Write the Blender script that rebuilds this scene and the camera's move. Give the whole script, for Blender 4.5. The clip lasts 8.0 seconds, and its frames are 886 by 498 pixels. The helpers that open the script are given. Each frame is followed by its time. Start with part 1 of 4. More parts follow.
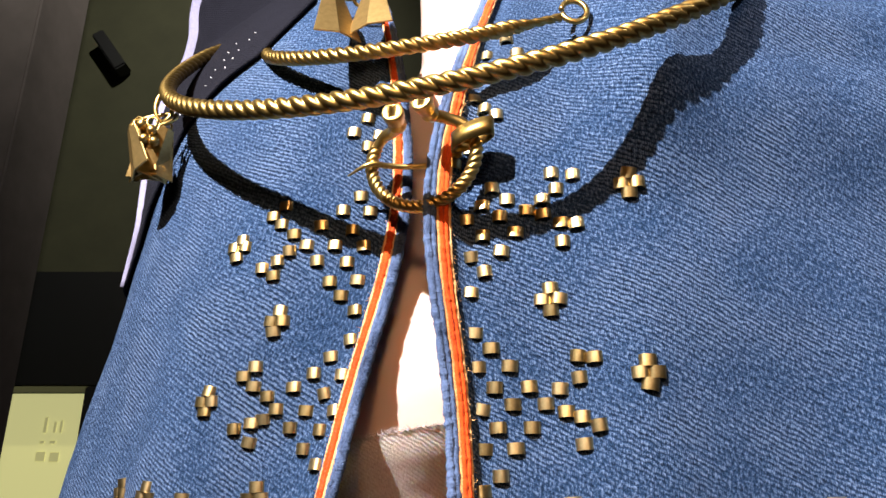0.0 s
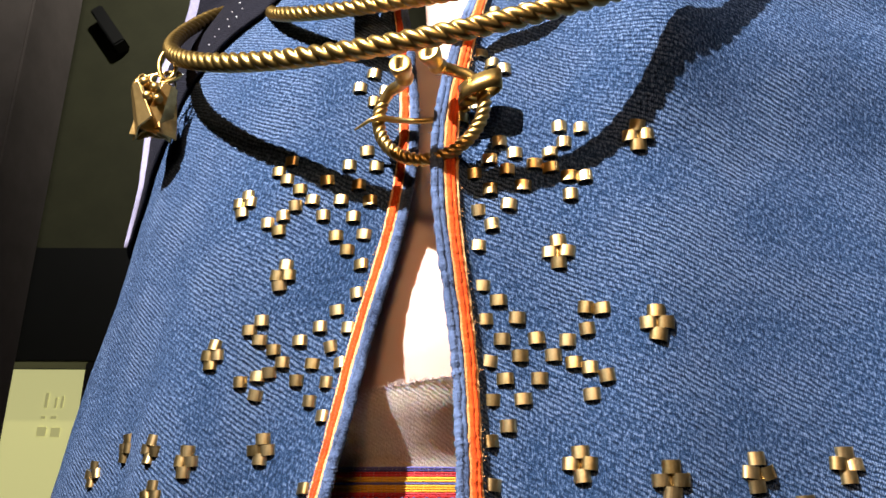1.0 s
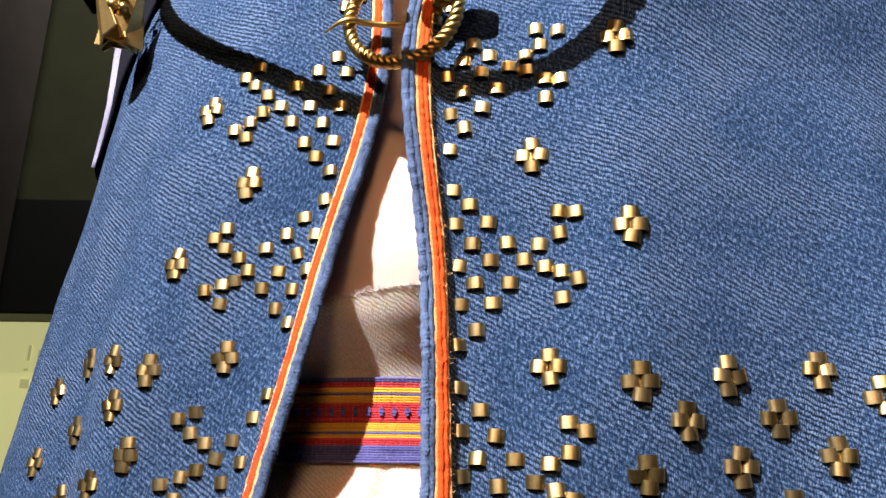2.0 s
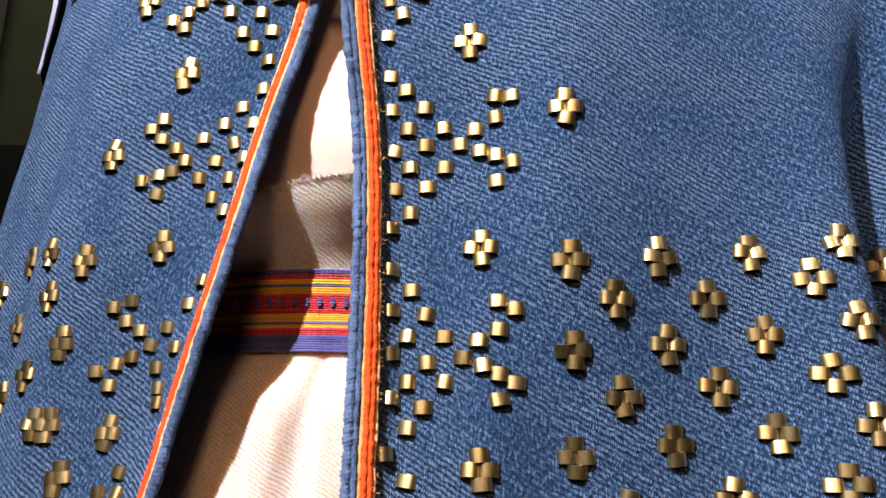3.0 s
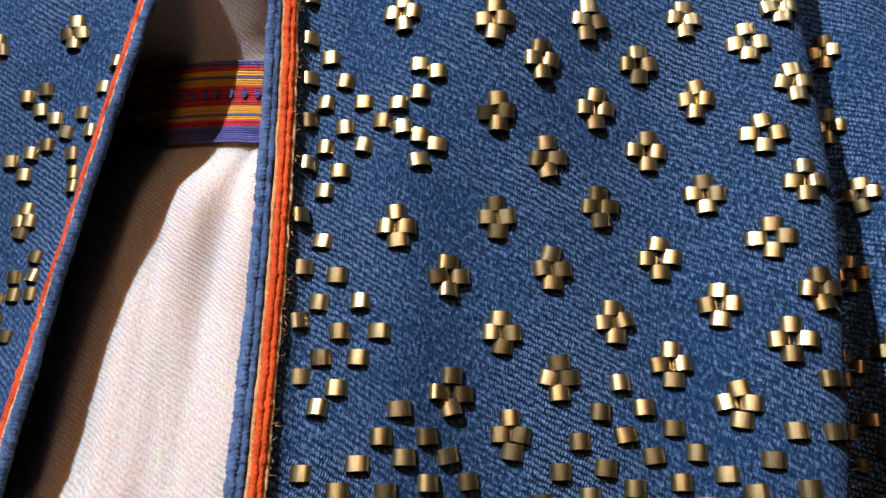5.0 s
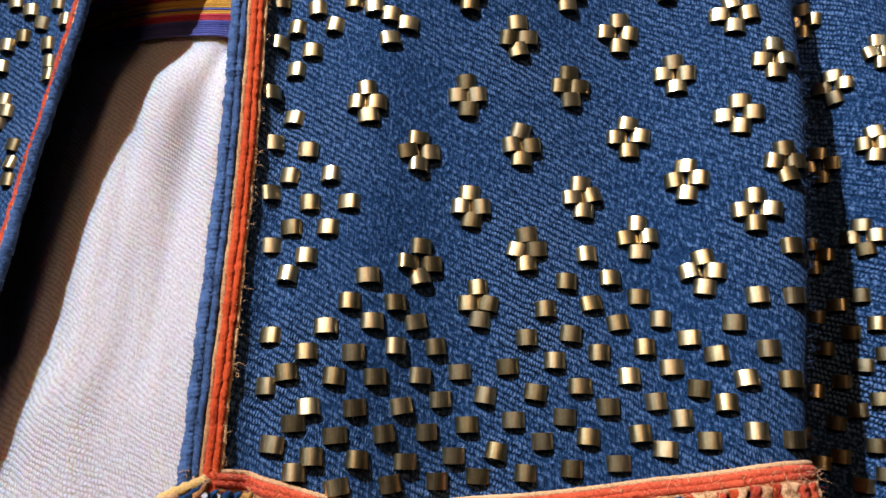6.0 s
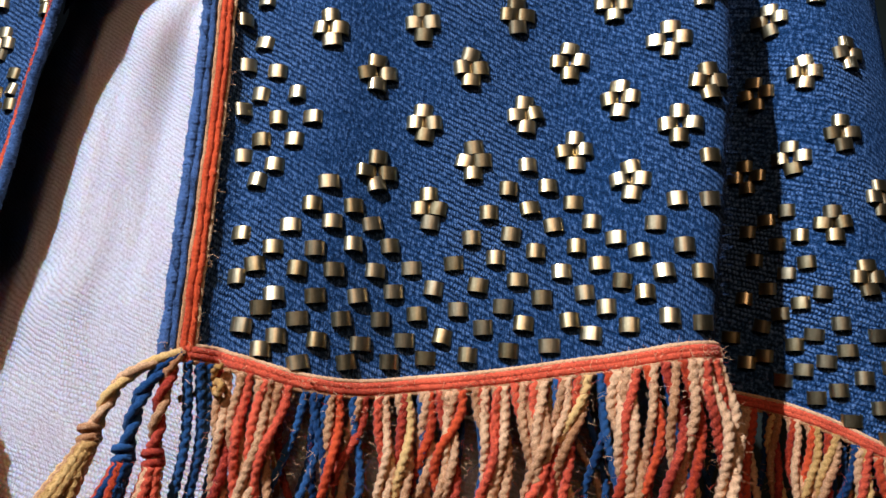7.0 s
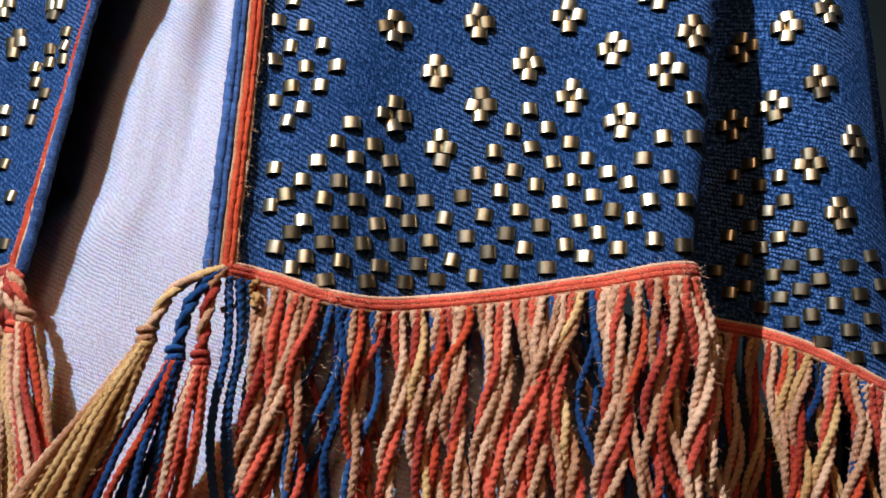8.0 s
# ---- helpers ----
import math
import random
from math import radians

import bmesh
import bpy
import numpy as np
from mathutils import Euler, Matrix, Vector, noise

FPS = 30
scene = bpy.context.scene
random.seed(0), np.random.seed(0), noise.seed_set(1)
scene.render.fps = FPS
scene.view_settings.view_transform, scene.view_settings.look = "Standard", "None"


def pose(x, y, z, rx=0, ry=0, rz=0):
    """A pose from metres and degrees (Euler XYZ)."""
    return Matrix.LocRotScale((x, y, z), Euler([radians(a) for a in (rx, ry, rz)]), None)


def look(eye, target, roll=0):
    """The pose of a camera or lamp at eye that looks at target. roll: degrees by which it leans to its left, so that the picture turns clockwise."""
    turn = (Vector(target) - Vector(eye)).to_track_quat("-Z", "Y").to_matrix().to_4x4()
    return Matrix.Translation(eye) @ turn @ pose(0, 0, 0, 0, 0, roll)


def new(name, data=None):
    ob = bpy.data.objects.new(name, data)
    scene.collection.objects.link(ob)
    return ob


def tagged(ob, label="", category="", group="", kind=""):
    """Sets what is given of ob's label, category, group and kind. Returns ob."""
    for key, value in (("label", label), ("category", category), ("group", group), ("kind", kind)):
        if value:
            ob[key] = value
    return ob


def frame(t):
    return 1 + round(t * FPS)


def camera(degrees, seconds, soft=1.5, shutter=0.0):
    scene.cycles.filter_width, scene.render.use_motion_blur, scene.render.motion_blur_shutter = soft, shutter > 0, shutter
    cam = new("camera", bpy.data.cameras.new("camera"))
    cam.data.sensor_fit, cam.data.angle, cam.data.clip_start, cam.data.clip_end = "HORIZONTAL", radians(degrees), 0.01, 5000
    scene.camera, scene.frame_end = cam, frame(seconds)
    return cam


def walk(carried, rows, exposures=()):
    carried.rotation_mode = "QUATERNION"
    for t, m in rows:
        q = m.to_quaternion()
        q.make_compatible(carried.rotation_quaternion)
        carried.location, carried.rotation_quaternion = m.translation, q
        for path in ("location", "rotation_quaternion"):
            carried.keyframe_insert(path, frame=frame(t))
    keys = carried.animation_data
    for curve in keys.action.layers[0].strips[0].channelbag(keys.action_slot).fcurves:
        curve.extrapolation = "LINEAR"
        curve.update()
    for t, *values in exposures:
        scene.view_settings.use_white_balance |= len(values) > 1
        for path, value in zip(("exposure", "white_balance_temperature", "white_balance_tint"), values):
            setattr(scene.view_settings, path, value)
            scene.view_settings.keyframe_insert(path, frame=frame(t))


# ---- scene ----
cam = camera(60.8, 8.0, soft=1.6)
METRES, EYE, TILT, LEAN, TURN = 0.45, 1.35, 20.0, 0.0, 0.0
ROWS = [
    (0.0, 0.0, 0.0, 0.0, -0.0, 0.0, -0.0),
    (0.5, -0.011, -0.0032, -0.0134, -0.02, -0.42, -0.07),
    (1.0, -0.014, 0.005, -0.0525, -0.1, -1.16, -0.23),
    (2.5, 0.057, 0.0389, -0.2139, -1.17, -4.7, -1.2),
    (3.0, 0.1019, 0.0307, -0.2756, -1.62, -5.98, -1.35),
    (3.5, 0.1538, 0.0349, -0.3458, -1.99, -7.2, -1.33),
    (4.0, 0.1695, 0.0469, -0.3996, -2.37, -8.46, -1.21),
    (4.5, 0.1851, 0.0418, -0.4522, -2.64, -9.59, -1.11),
    (6.0, 0.2318, -0.0085, -0.6203, -2.69, -12.77, -1.3),
    (6.5, 0.2767, -0.074, -0.6605, -2.41, -13.77, -1.33),
    (7.0, 0.3013, -0.132, -0.6793, -1.93, -14.66, -1.28),
    (7.5, 0.3046, -0.1961, -0.7056, -1.35, -15.46, -1.18),
    (8.0, 0.3069, -0.2668, -0.7167, -0.72, -16.01, -1.06),
]
walk(cam, [(t, pose(0, 0, EYE, TILT, LEAN, TURN) @ pose(METRES * x, METRES * y, METRES * z, 90 + pitch, roll, yaw)) for t, x, y, z, yaw, pitch, roll in ROWS],
     exposures=[(0, 0.05, 6250, 17), (2.5, -0.10, 6100, 16), (4.5, -0.65, 5550, 14), (6.5, -0.98, 4750, 13), (8.0, -0.98, 4450, 17)])

# ---- light: one gallery spotlight high up, three added fill lamps, a dim room ----
world = bpy.data.worlds.new("gallery_air")
scene.world = world
world.use_nodes = True
world.node_tree.nodes["Background"].inputs[0].default_value = (1.0, 0.60, 0.31, 1)
world.node_tree.nodes["Background"].inputs[1].default_value = 0.12


def spot(name, eye, target, watts, colour, size, angle, blend=0.6):
    data = bpy.data.lights.new(name, "SPOT")
    data.energy, data.color, data.shadow_soft_size = watts, colour, size
    data.spot_size, data.spot_blend = radians(angle), blend
    lamp = new(name, data)
    lamp.matrix_world = look(eye, target)
    return lamp


spot("gallery_and_fill_spot", (-0.78, -0.62, 2.71), (0.26, 0.53, 1.50), 640, (0.99, 0.97, 0.96), 0.013, 84, 1.0)
# added soft warm fill, lifts the shade inside the opening
spot("gallery_and_fill_spot", (-0.2, -2.0, 2.8), (0.0, 0.55, 1.4), 125, (1.0, 0.58, 0.28), 0.35, 44, 1.0)
# added cool fill, brightens the cloak's upper right
spot("gallery_and_fill_spot", (1.5, -1.3, 3.3), (0.55, 0.58, 1.80), 330, (0.90, 0.93, 1.0), 0.12, 19, 1.0)
# added fill with no known source, brightens the olive wall and pillar
spot("wall_fill_spot", (-0.5, 0.9, 4.0), (-1.1, 2.6, 2.9), 110, (1.0, 0.95, 0.72), 0.05, 75, 1.0)

# ---- materials ----


def material(name, rough=0.6, metal=0.0, colour=(0.5, 0.5, 0.5)):
    m = bpy.data.materials.new(name)
    m.use_nodes = True
    b = m.node_tree.nodes["Principled BSDF"]
    b.inputs["Roughness"].default_value, b.inputs["Metallic"].default_value = rough, metal
    b.inputs["Base Color"].default_value = (*colour, 1)
    return m, m.node_tree.nodes, m.node_tree.links, b


def node(nodes, kind, **settings):
    n = nodes.new(kind)
    for key, value in settings.items():
        n.inputs[key.replace("_", " ")].default_value = value
    return n


def ramp(nodes, links, source, stops):
    r = nodes.new("ShaderNodeValToRGB")
    r.color_ramp.elements[0].position, r.color_ramp.elements[0].color = stops[0][0], (*stops[0][1], 1)
    r.color_ramp.elements[1].position, r.color_ramp.elements[1].color = stops[-1][0], (*stops[-1][1], 1)
    for at, colour in stops[1:-1]:
        r.color_ramp.elements.new(at).color = (*colour, 1)
    links.new(source, r.inputs[0])
    return r.outputs[0]


def maths(nodes, links, kind, a, b=None):
    n = nodes.new("ShaderNodeMath")
    n.operation = kind
    for i, v in enumerate((a, b)):
        if v is None:
            continue
        if isinstance(v, (int, float)):
            n.inputs[i].default_value = v
        else:
            links.new(v, n.inputs[i])
    return n.outputs[0]


def mix(nodes, links, kind, factor, a, b):
    n = nodes.new("ShaderNodeMix")
    n.data_type, n.blend_type = "RGBA", kind
    for i, v in ((0, factor), (6, a), (7, b)):
        if isinstance(v, (int, float)):
            n.inputs[i].default_value = v
        elif isinstance(v, tuple):
            n.inputs[i].default_value = (*v, 1)
        else:
            links.new(v, n.inputs[i])
    return n.outputs[2]


def bump(nodes, links, bsdf, height, strength, distance):
    n = node(nodes, "ShaderNodeBump", Strength=strength, Distance=distance)
    links.new(height, n.inputs["Height"])
    links.new(n.outputs[0], bsdf.inputs["Normal"])
    return n


def woven(name, dark, mid, light, width, length, step, depth, sheen, order, rough=0.9):
    """Twill cloth: upright yarn floats, each column of them set a step higher, make slanting ribs. Its UV map is in metres."""
    m, nodes, links, b = material(name, rough)
    uv = nodes.new("ShaderNodeUVMap")
    wob = node(nodes, "ShaderNodeTexNoise", Scale=0.22 / width, Detail=3.0)
    links.new(uv.outputs[0], wob.inputs["Vector"])
    sway = nodes.new("ShaderNodeSeparateColor")
    links.new(wob.outputs["Color"], sway.inputs[0])
    sep = nodes.new("ShaderNodeSeparateXYZ")
    links.new(uv.outputs[0], sep.inputs[0])
    u = maths(nodes, links, "ADD", sep.outputs[0], maths(nodes, links, "MULTIPLY", maths(nodes, links, "SUBTRACT", sway.outputs[0], 0.5), width * 2.4))
    v = maths(nodes, links, "ADD", sep.outputs[1], maths(nodes, links, "MULTIPLY", maths(nodes, links, "SUBTRACT", sway.outputs[1], 0.5), length * 1.1))
    column = maths(nodes, links, "DIVIDE", u, width)
    index = maths(nodes, links, "FLOOR", column)
    across = maths(nodes, links, "SINE", maths(nodes, links, "MULTIPLY", maths(nodes, links, "FRACT", column), math.pi))
    phase = maths(nodes, links, "FRACT", maths(nodes, links, "DIVIDE", maths(nodes, links, "ADD", v, maths(nodes, links, "MULTIPLY", index, step)), length))
    along = maths(nodes, links, "SINE", maths(nodes, links, "MULTIPLY", phase, math.pi))
    float_height = maths(nodes, links, "MULTIPLY", maths(nodes, links, "POWER", across, 0.6), along)
    # loose fibres along the floats
    lay = nodes.new("ShaderNodeMapping")
    lay.inputs["Rotation"].default_value = (0, 0, 0.25)
    lay.inputs["Scale"].default_value = (0.75 / width, 0.9 / length, 1)
    links.new(uv.outputs[0], lay.inputs[0])
    fibre = node(nodes, "ShaderNodeTexNoise", Scale=1.0, Detail=4.0, Roughness=0.75)
    links.new(lay.outputs[0], fibre.inputs["Vector"])
    fibre = fibre.outputs[0]
    patch = node(nodes, "ShaderNodeTexNoise", Scale=13.0, Detail=4.0)
    links.new(uv.outputs[0], patch.inputs["Vector"])
    worn = maths(nodes, links, "MULTIPLY", maths(nodes, links, "SUBTRACT", float_height, 0.4), maths(nodes, links, "MULTIPLY", maths(nodes, links, "POWER", maths(nodes, links, "MULTIPLY", patch.outputs[0], 1.9), 2.5), order))
    tone = maths(nodes, links, "ADD", maths(nodes, links, "MULTIPLY", worn, 0.20),
                 maths(nodes, links, "ADD", maths(nodes, links, "MULTIPLY", fibre, 1.0), maths(nodes, links, "MULTIPLY", patch.outputs[0], 0.12)))
    links.new(ramp(nodes, links, tone, ((0.40, dark), (0.56, mid), (0.74, light))), b.inputs["Base Color"])
    height = maths(nodes, links, "ADD", worn, maths(nodes, links, "MULTIPLY", fibre, 2.6))
    bump(nodes, links, b, height, 1.0, depth)
    b.inputs["Sheen Weight"].default_value, b.inputs["Sheen Roughness"].default_value = sheen, 0.5
    b.inputs["Sheen Tint"].default_value = (*light, 1)
    b.inputs["Specular IOR Level"].default_value = 0.15
    return m


BLUE_WOOL = woven("blue_wool_twill", (0.004, 0.012, 0.032), (0.016, 0.046, 0.107), (0.168, 0.245, 0.385), 0.00145, 0.0036, 0.00072, 0.0012, 0.10, 0.95)
LINEN = woven("white_linen", (0.51, 0.39, 0.30), (0.64, 0.52, 0.42), (0.75, 0.66, 0.58), 0.0012, 0.0030, 0.00070, 0.00045, 0.05, 1.4)
BLACK_WOOL = woven("black_wool", (0.002, 0.002, 0.004), (0.004, 0.004, 0.007), (0.01, 0.01, 0.016), 0.0014, 0.0035, 0.0007, 0.0006, 0.1, 1.0)

for m, colour, reach in ((LINEN, (1.0, 0.50, 0.20), 0.030),):
    shell = m.node_tree.nodes["Principled BSDF"]
    shell.inputs["Subsurface Weight"].default_value = 0.6
    shell.inputs["Subsurface Radius"].default_value = colour
    shell.inputs["Subsurface Scale"].default_value = reach


def yarn_material(name, dark, light):
    """Spun wool: fibres along the strand, soft fuzz."""
    m, nodes, links, b = material(name, 0.95)
    co = nodes.new("ShaderNodeTexCoord")
    n = node(nodes, "ShaderNodeTexNoise", Scale=800.0, Detail=4.0, Roughness=0.8)
    big = node(nodes, "ShaderNodeTexNoise", Scale=45.0, Detail=2.0)
    info = nodes.new("ShaderNodeObjectInfo")
    for t in (n, big):
        links.new(co.outputs["Object"], t.inputs["Vector"])
    tone = maths(nodes, links, "ADD", maths(nodes, links, "MULTIPLY", n.outputs[0], 0.65),
                 maths(nodes, links, "ADD", maths(nodes, links, "MULTIPLY", big.outputs[0], 0.3), maths(nodes, links, "MULTIPLY", info.outputs["Random"], 0.2)))
    links.new(ramp(nodes, links, tone, ((0.44, dark), (0.68, light))), b.inputs["Base Color"])
    bump(nodes, links, b, n.outputs[0], 1.0, 0.0009)
    b.inputs["Sheen Weight"].default_value = 0.08
    b.inputs["Specular IOR Level"].default_value = 0.1
    return m


CREAM_YARN = yarn_material("cream_yarn", (0.46, 0.18, 0.045), (1.0, 0.56, 0.22))
ORANGE_YARN = yarn_material("orange_red_yarn", (0.28, 0.018, 0.002), (0.78, 0.095, 0.010))
RED_YARN = yarn_material("red_yarn", (0.30, 0.022, 0.006), (0.92, 0.135, 0.036))
BLUE_YARN = yarn_material("blue_yarn", (0.010, 0.028, 0.075), (0.045, 0.10, 0.20))
OCHRE_YARN = yarn_material("ochre_yarn", (0.50, 0.23, 0.035), (0.95, 0.55, 0.14))
EDGE_YARN = yarn_material("blue_edge_yarn", (0.007, 0.015, 0.038), (0.12, 0.175, 0.30))


def brass_material(name, dark, light, rough):
    """Worn brass with fine scratches, tarnish by patches and from piece to piece."""
    m, nodes, links, b = material(name, rough, 1.0)
    co = nodes.new("ShaderNodeTexCoord")
    info = nodes.new("ShaderNodeObjectInfo")
    brush = nodes.new("ShaderNodeMapping")
    brush.inputs["Scale"].default_value = (1500.0, 1500.0, 160.0)
    links.new(co.outputs["Object"], brush.inputs[0])
    fine = node(nodes, "ShaderNodeTexNoise", Scale=1.0, Detail=3.0)
    links.new(brush.outputs[0], fine.inputs["Vector"])
    stain = node(nodes, "ShaderNodeTexNoise", Scale=220.0, Detail=3.0)
    links.new(co.outputs["Object"], stain.inputs["Vector"])
    tone = maths(nodes, links, "ADD", maths(nodes, links, "MULTIPLY", stain.outputs[0], 0.55), maths(nodes, links, "MULTIPLY", info.outputs["Random"], 0.45))
    links.new(ramp(nodes, links, tone, ((0.2, dark), (0.75, light))), b.inputs["Base Color"])
    r = maths(nodes, links, "ADD", maths(nodes, links, "MULTIPLY", fine.outputs[0], 0.18), rough - 0.08)
    links.new(r, b.inputs["Roughness"])
    bump(nodes, links, b, fine.outputs[0], 0.25, 0.0002)
    return m


BRASS = brass_material("worn_brass", (0.34, 0.24, 0.085), (0.70, 0.53, 0.25), 0.35)
BRONZE = brass_material("gilt_bronze", (0.30, 0.185, 0.045), (0.62, 0.42, 0.13), 0.34)
GILT = brass_material("aged_gilt_plate", (0.36, 0.22, 0.06), (0.62, 0.42, 0.15), 0.36)


def plain(name, colour, rough, metal=0.0, spread=0.15, scale=8.0, relief=0.0):
    m, nodes, links, b = material(name, rough, metal, colour)
    co = nodes.new("ShaderNodeTexCoord")
    n = node(nodes, "ShaderNodeTexNoise", Scale=scale, Detail=5.0, Roughness=0.6)
    links.new(co.outputs["Object"], n.inputs["Vector"])
    links.new(ramp(nodes, links, n.outputs[0], ((0.3, tuple(c * (1 - spread) for c in colour)), (0.7, tuple(min(1, c * (1 + spread)) for c in colour)))), b.inputs["Base Color"])
    if relief:
        bump(nodes, links, b, n.outputs[0], 0.5, relief)
    return m


SKIN = plain("glossy_mannequin_lacquer", (0.72, 0.54, 0.44), 0.10, spread=0.06, scale=5)
SKIN.node_tree.nodes["Principled BSDF"].inputs["Subsurface Weight"].default_value = 0.6
SKIN.node_tree.nodes["Principled BSDF"].inputs["Subsurface Radius"].default_value = (1.0, 0.68, 0.55)
SKIN.node_tree.nodes["Principled BSDF"].inputs["Subsurface Scale"].default_value = 0.010
WALL = plain("dark_olive_paint", (0.055, 0.058, 0.032), 0.8, relief=0.001)
PILLAR = plain("dark_grey_paint", (0.20, 0.175, 0.18), 0.7, relief=0.001)
BLACK = plain("black_board", (0.006, 0.007, 0.010), 0.6)
FLOOR = plain("dark_floor", (0.03, 0.028, 0.026), 0.5)
LIGHT_EDGE = plain("pale_lavender_tape", (0.21, 0.20, 0.28), 0.8, relief=0.0004, scale=300)
WHITE_BEAD = plain("white_glass_bead", (0.75, 0.73, 0.70), 0.25)
BELT_BLUE = yarn_material("belt_blue", (0.05, 0.05, 0.16), (0.14, 0.13, 0.33))
BELT_RED = yarn_material("belt_red", (0.36, 0.02, 0.02), (0.66, 0.06, 0.07))
BELT_YELLOW = yarn_material("belt_yellow", (0.62, 0.27, 0.02), (0.88, 0.48, 0.05))


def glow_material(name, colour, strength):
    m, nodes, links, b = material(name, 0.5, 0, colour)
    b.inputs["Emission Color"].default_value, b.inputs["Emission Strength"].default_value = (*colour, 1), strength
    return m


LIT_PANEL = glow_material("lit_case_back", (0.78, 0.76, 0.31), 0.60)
# the print is given a weaker glow of its own, to look pale
LABEL_INK = glow_material("glowing_label_print", (0.60, 0.58, 0.24), 0.50)

# ---- cloth form: fold columns, given at six heights ----
HEIGHTS = (1.95, 1.80, 1.60, 1.40, 1.22, 1.02)
RIGHT_U = (0, .045, .09, .137, .185, .24, .29, .306, .325, .345, .36, .40, .44, .48, .535, .56, .60, .66)
RIGHT_X = (
    (.08, .10, .125, .15, .18, .215, .255, .271, .29, .305, .315, .34, .36, .39, .42, .445, .465, .50),
    (.036, .065, .097, .132, .17, .215, .262, .279, .299, .314, .325, .35, .372, .405, .445, .475, .50, .54),
    (-.012, .038, .088, .135, .18, .232, .28, .298, .318, .336, .350, .382, .412, .440, .475, .495, .52, .56),
    (.004, .045, .09, .137, .18, .235, .286, .306, .325, .336, .343, .352, .370, .40, .44, .47, .475, .52),
    (.006, .05, .09, .137, .18, .235, .288, .308, .326, .333, .329, .341, .364, .40, .45, .475, .462, .52),
    (.004, .048, .09, .14, .185, .235, .279, .292, .302, .304, .299, .326, .362, .40, .452, .475, .455, .52))
RIGHT_Y = (
    (.70, .69, .68, .67, .66, .655, .655, .657, .66, .663, .665, .672, .68, .69, .70, .715, .73, .76),
    (.58, .575, .57, .565, .563, .565, .57, .572, .576, .579, .582, .589, .592, .596, .610, .63, .67, .71),
    (.528, .531, .523, .511, .510, .517, .525, .529, .535, .539, .542, .549, .553, .558, .572, .585, .615, .66),
    (.522, .531, .522, .501, .508, .518, .521, .518, .519, .530, .546, .582, .577, .567, .575, .594, .625, .655),
    (.500, .511, .498, .503, .508, .513, .495, .489, .492, .512, .545, .602, .588, .551, .55, .568, .62, .63),
    (.452, .464, .469, .481, .477, .467, .451, .451, .462, .488, .514, .572, .558, .526, .522, .54, .60, .60))
LEFT_U = (0, .03, .07, .12, .17, .205, .25, .30, .37, .45, .54)
LEFT_X = (
    (-.09, -.10, -.115, -.135, -.165, -.20, -.235, -.27, -.315, -.35, -.345),
    (-.05, -.065, -.085, -.112, -.15, -.187, -.223, -.262, -.31, -.342, -.338),
    (-.028, -.053, -.085, -.13, -.175, -.205, -.235, -.265, -.305, -.335, -.33),
    (-.068, -.095, -.135, -.175, -.21, -.24, -.267, -.30, -.36, -.405, -.40),
    (-.108, -.132, -.165, -.20, -.235, -.265, -.285, -.325, -.39, -.44, -.44),
    (-.132, -.164, -.204, -.245, -.28, -.31, -.325, -.365, -.43, -.48, -.48))
LEFT_Y = (
    (.72, .715, .715, .72, .735, .76, .79, .82, .86, .90, .95),
    (.60, .597, .600, .608, .628, .650, .680, .715, .765, .82, .89),
    (.565, .566, .570, .58, .598, .615, .64, .67, .72, .79, .88),
    (.547, .572, .586, .596, .608, .632, .67, .705, .77, .85, .95),
    (.54, .572, .592, .60, .612, .64, .68, .71, .77, .86, .97),
    (.505, .53, .552, .565, .585, .62, .665, .69, .75, .85, .97))


def spline(keys, values, at, slopes=None):
    """A smooth curve through values (first axis) at rising keys."""
    keys, values, at = np.asarray(keys, float), np.asarray(values, float), np.asarray(at, float)
    if slopes is None:
        slopes = np.gradient(values, keys, axis=0)
    i = np.clip(np.searchsorted(keys, at) - 1, 0, len(keys) - 2)
    h = keys[i + 1] - keys[i]
    s = (at - keys[i]) / h
    shape = (-1,) + (1,) * (values.ndim - 1)
    s, h = s.reshape(shape), h.reshape(shape)
    return ((2 * s**3 - 3 * s**2 + 1) * values[i] + (s**3 - 2 * s**2 + s) * h * slopes[i]
            + (3 * s**2 - 2 * s**3) * values[i + 1] + (s**3 - s**2) * h * slopes[i + 1])


UP = np.array(HEIGHTS[::-1])
NETS = {}
for side, keys, xs, ys in (("right", RIGHT_U, RIGHT_X, RIGHT_Y), ("left", LEFT_U, LEFT_X, LEFT_Y)):
    net = np.stack([np.array(xs)[::-1], np.array(ys)[::-1]], -1)
    NETS[side] = np.array(keys), net, np.gradient(net, UP, axis=0)


def ease(low, high, value):
    s = np.clip((value - low) / (high - low), 0, 1)
    return s * s * (3 - 2 * s)


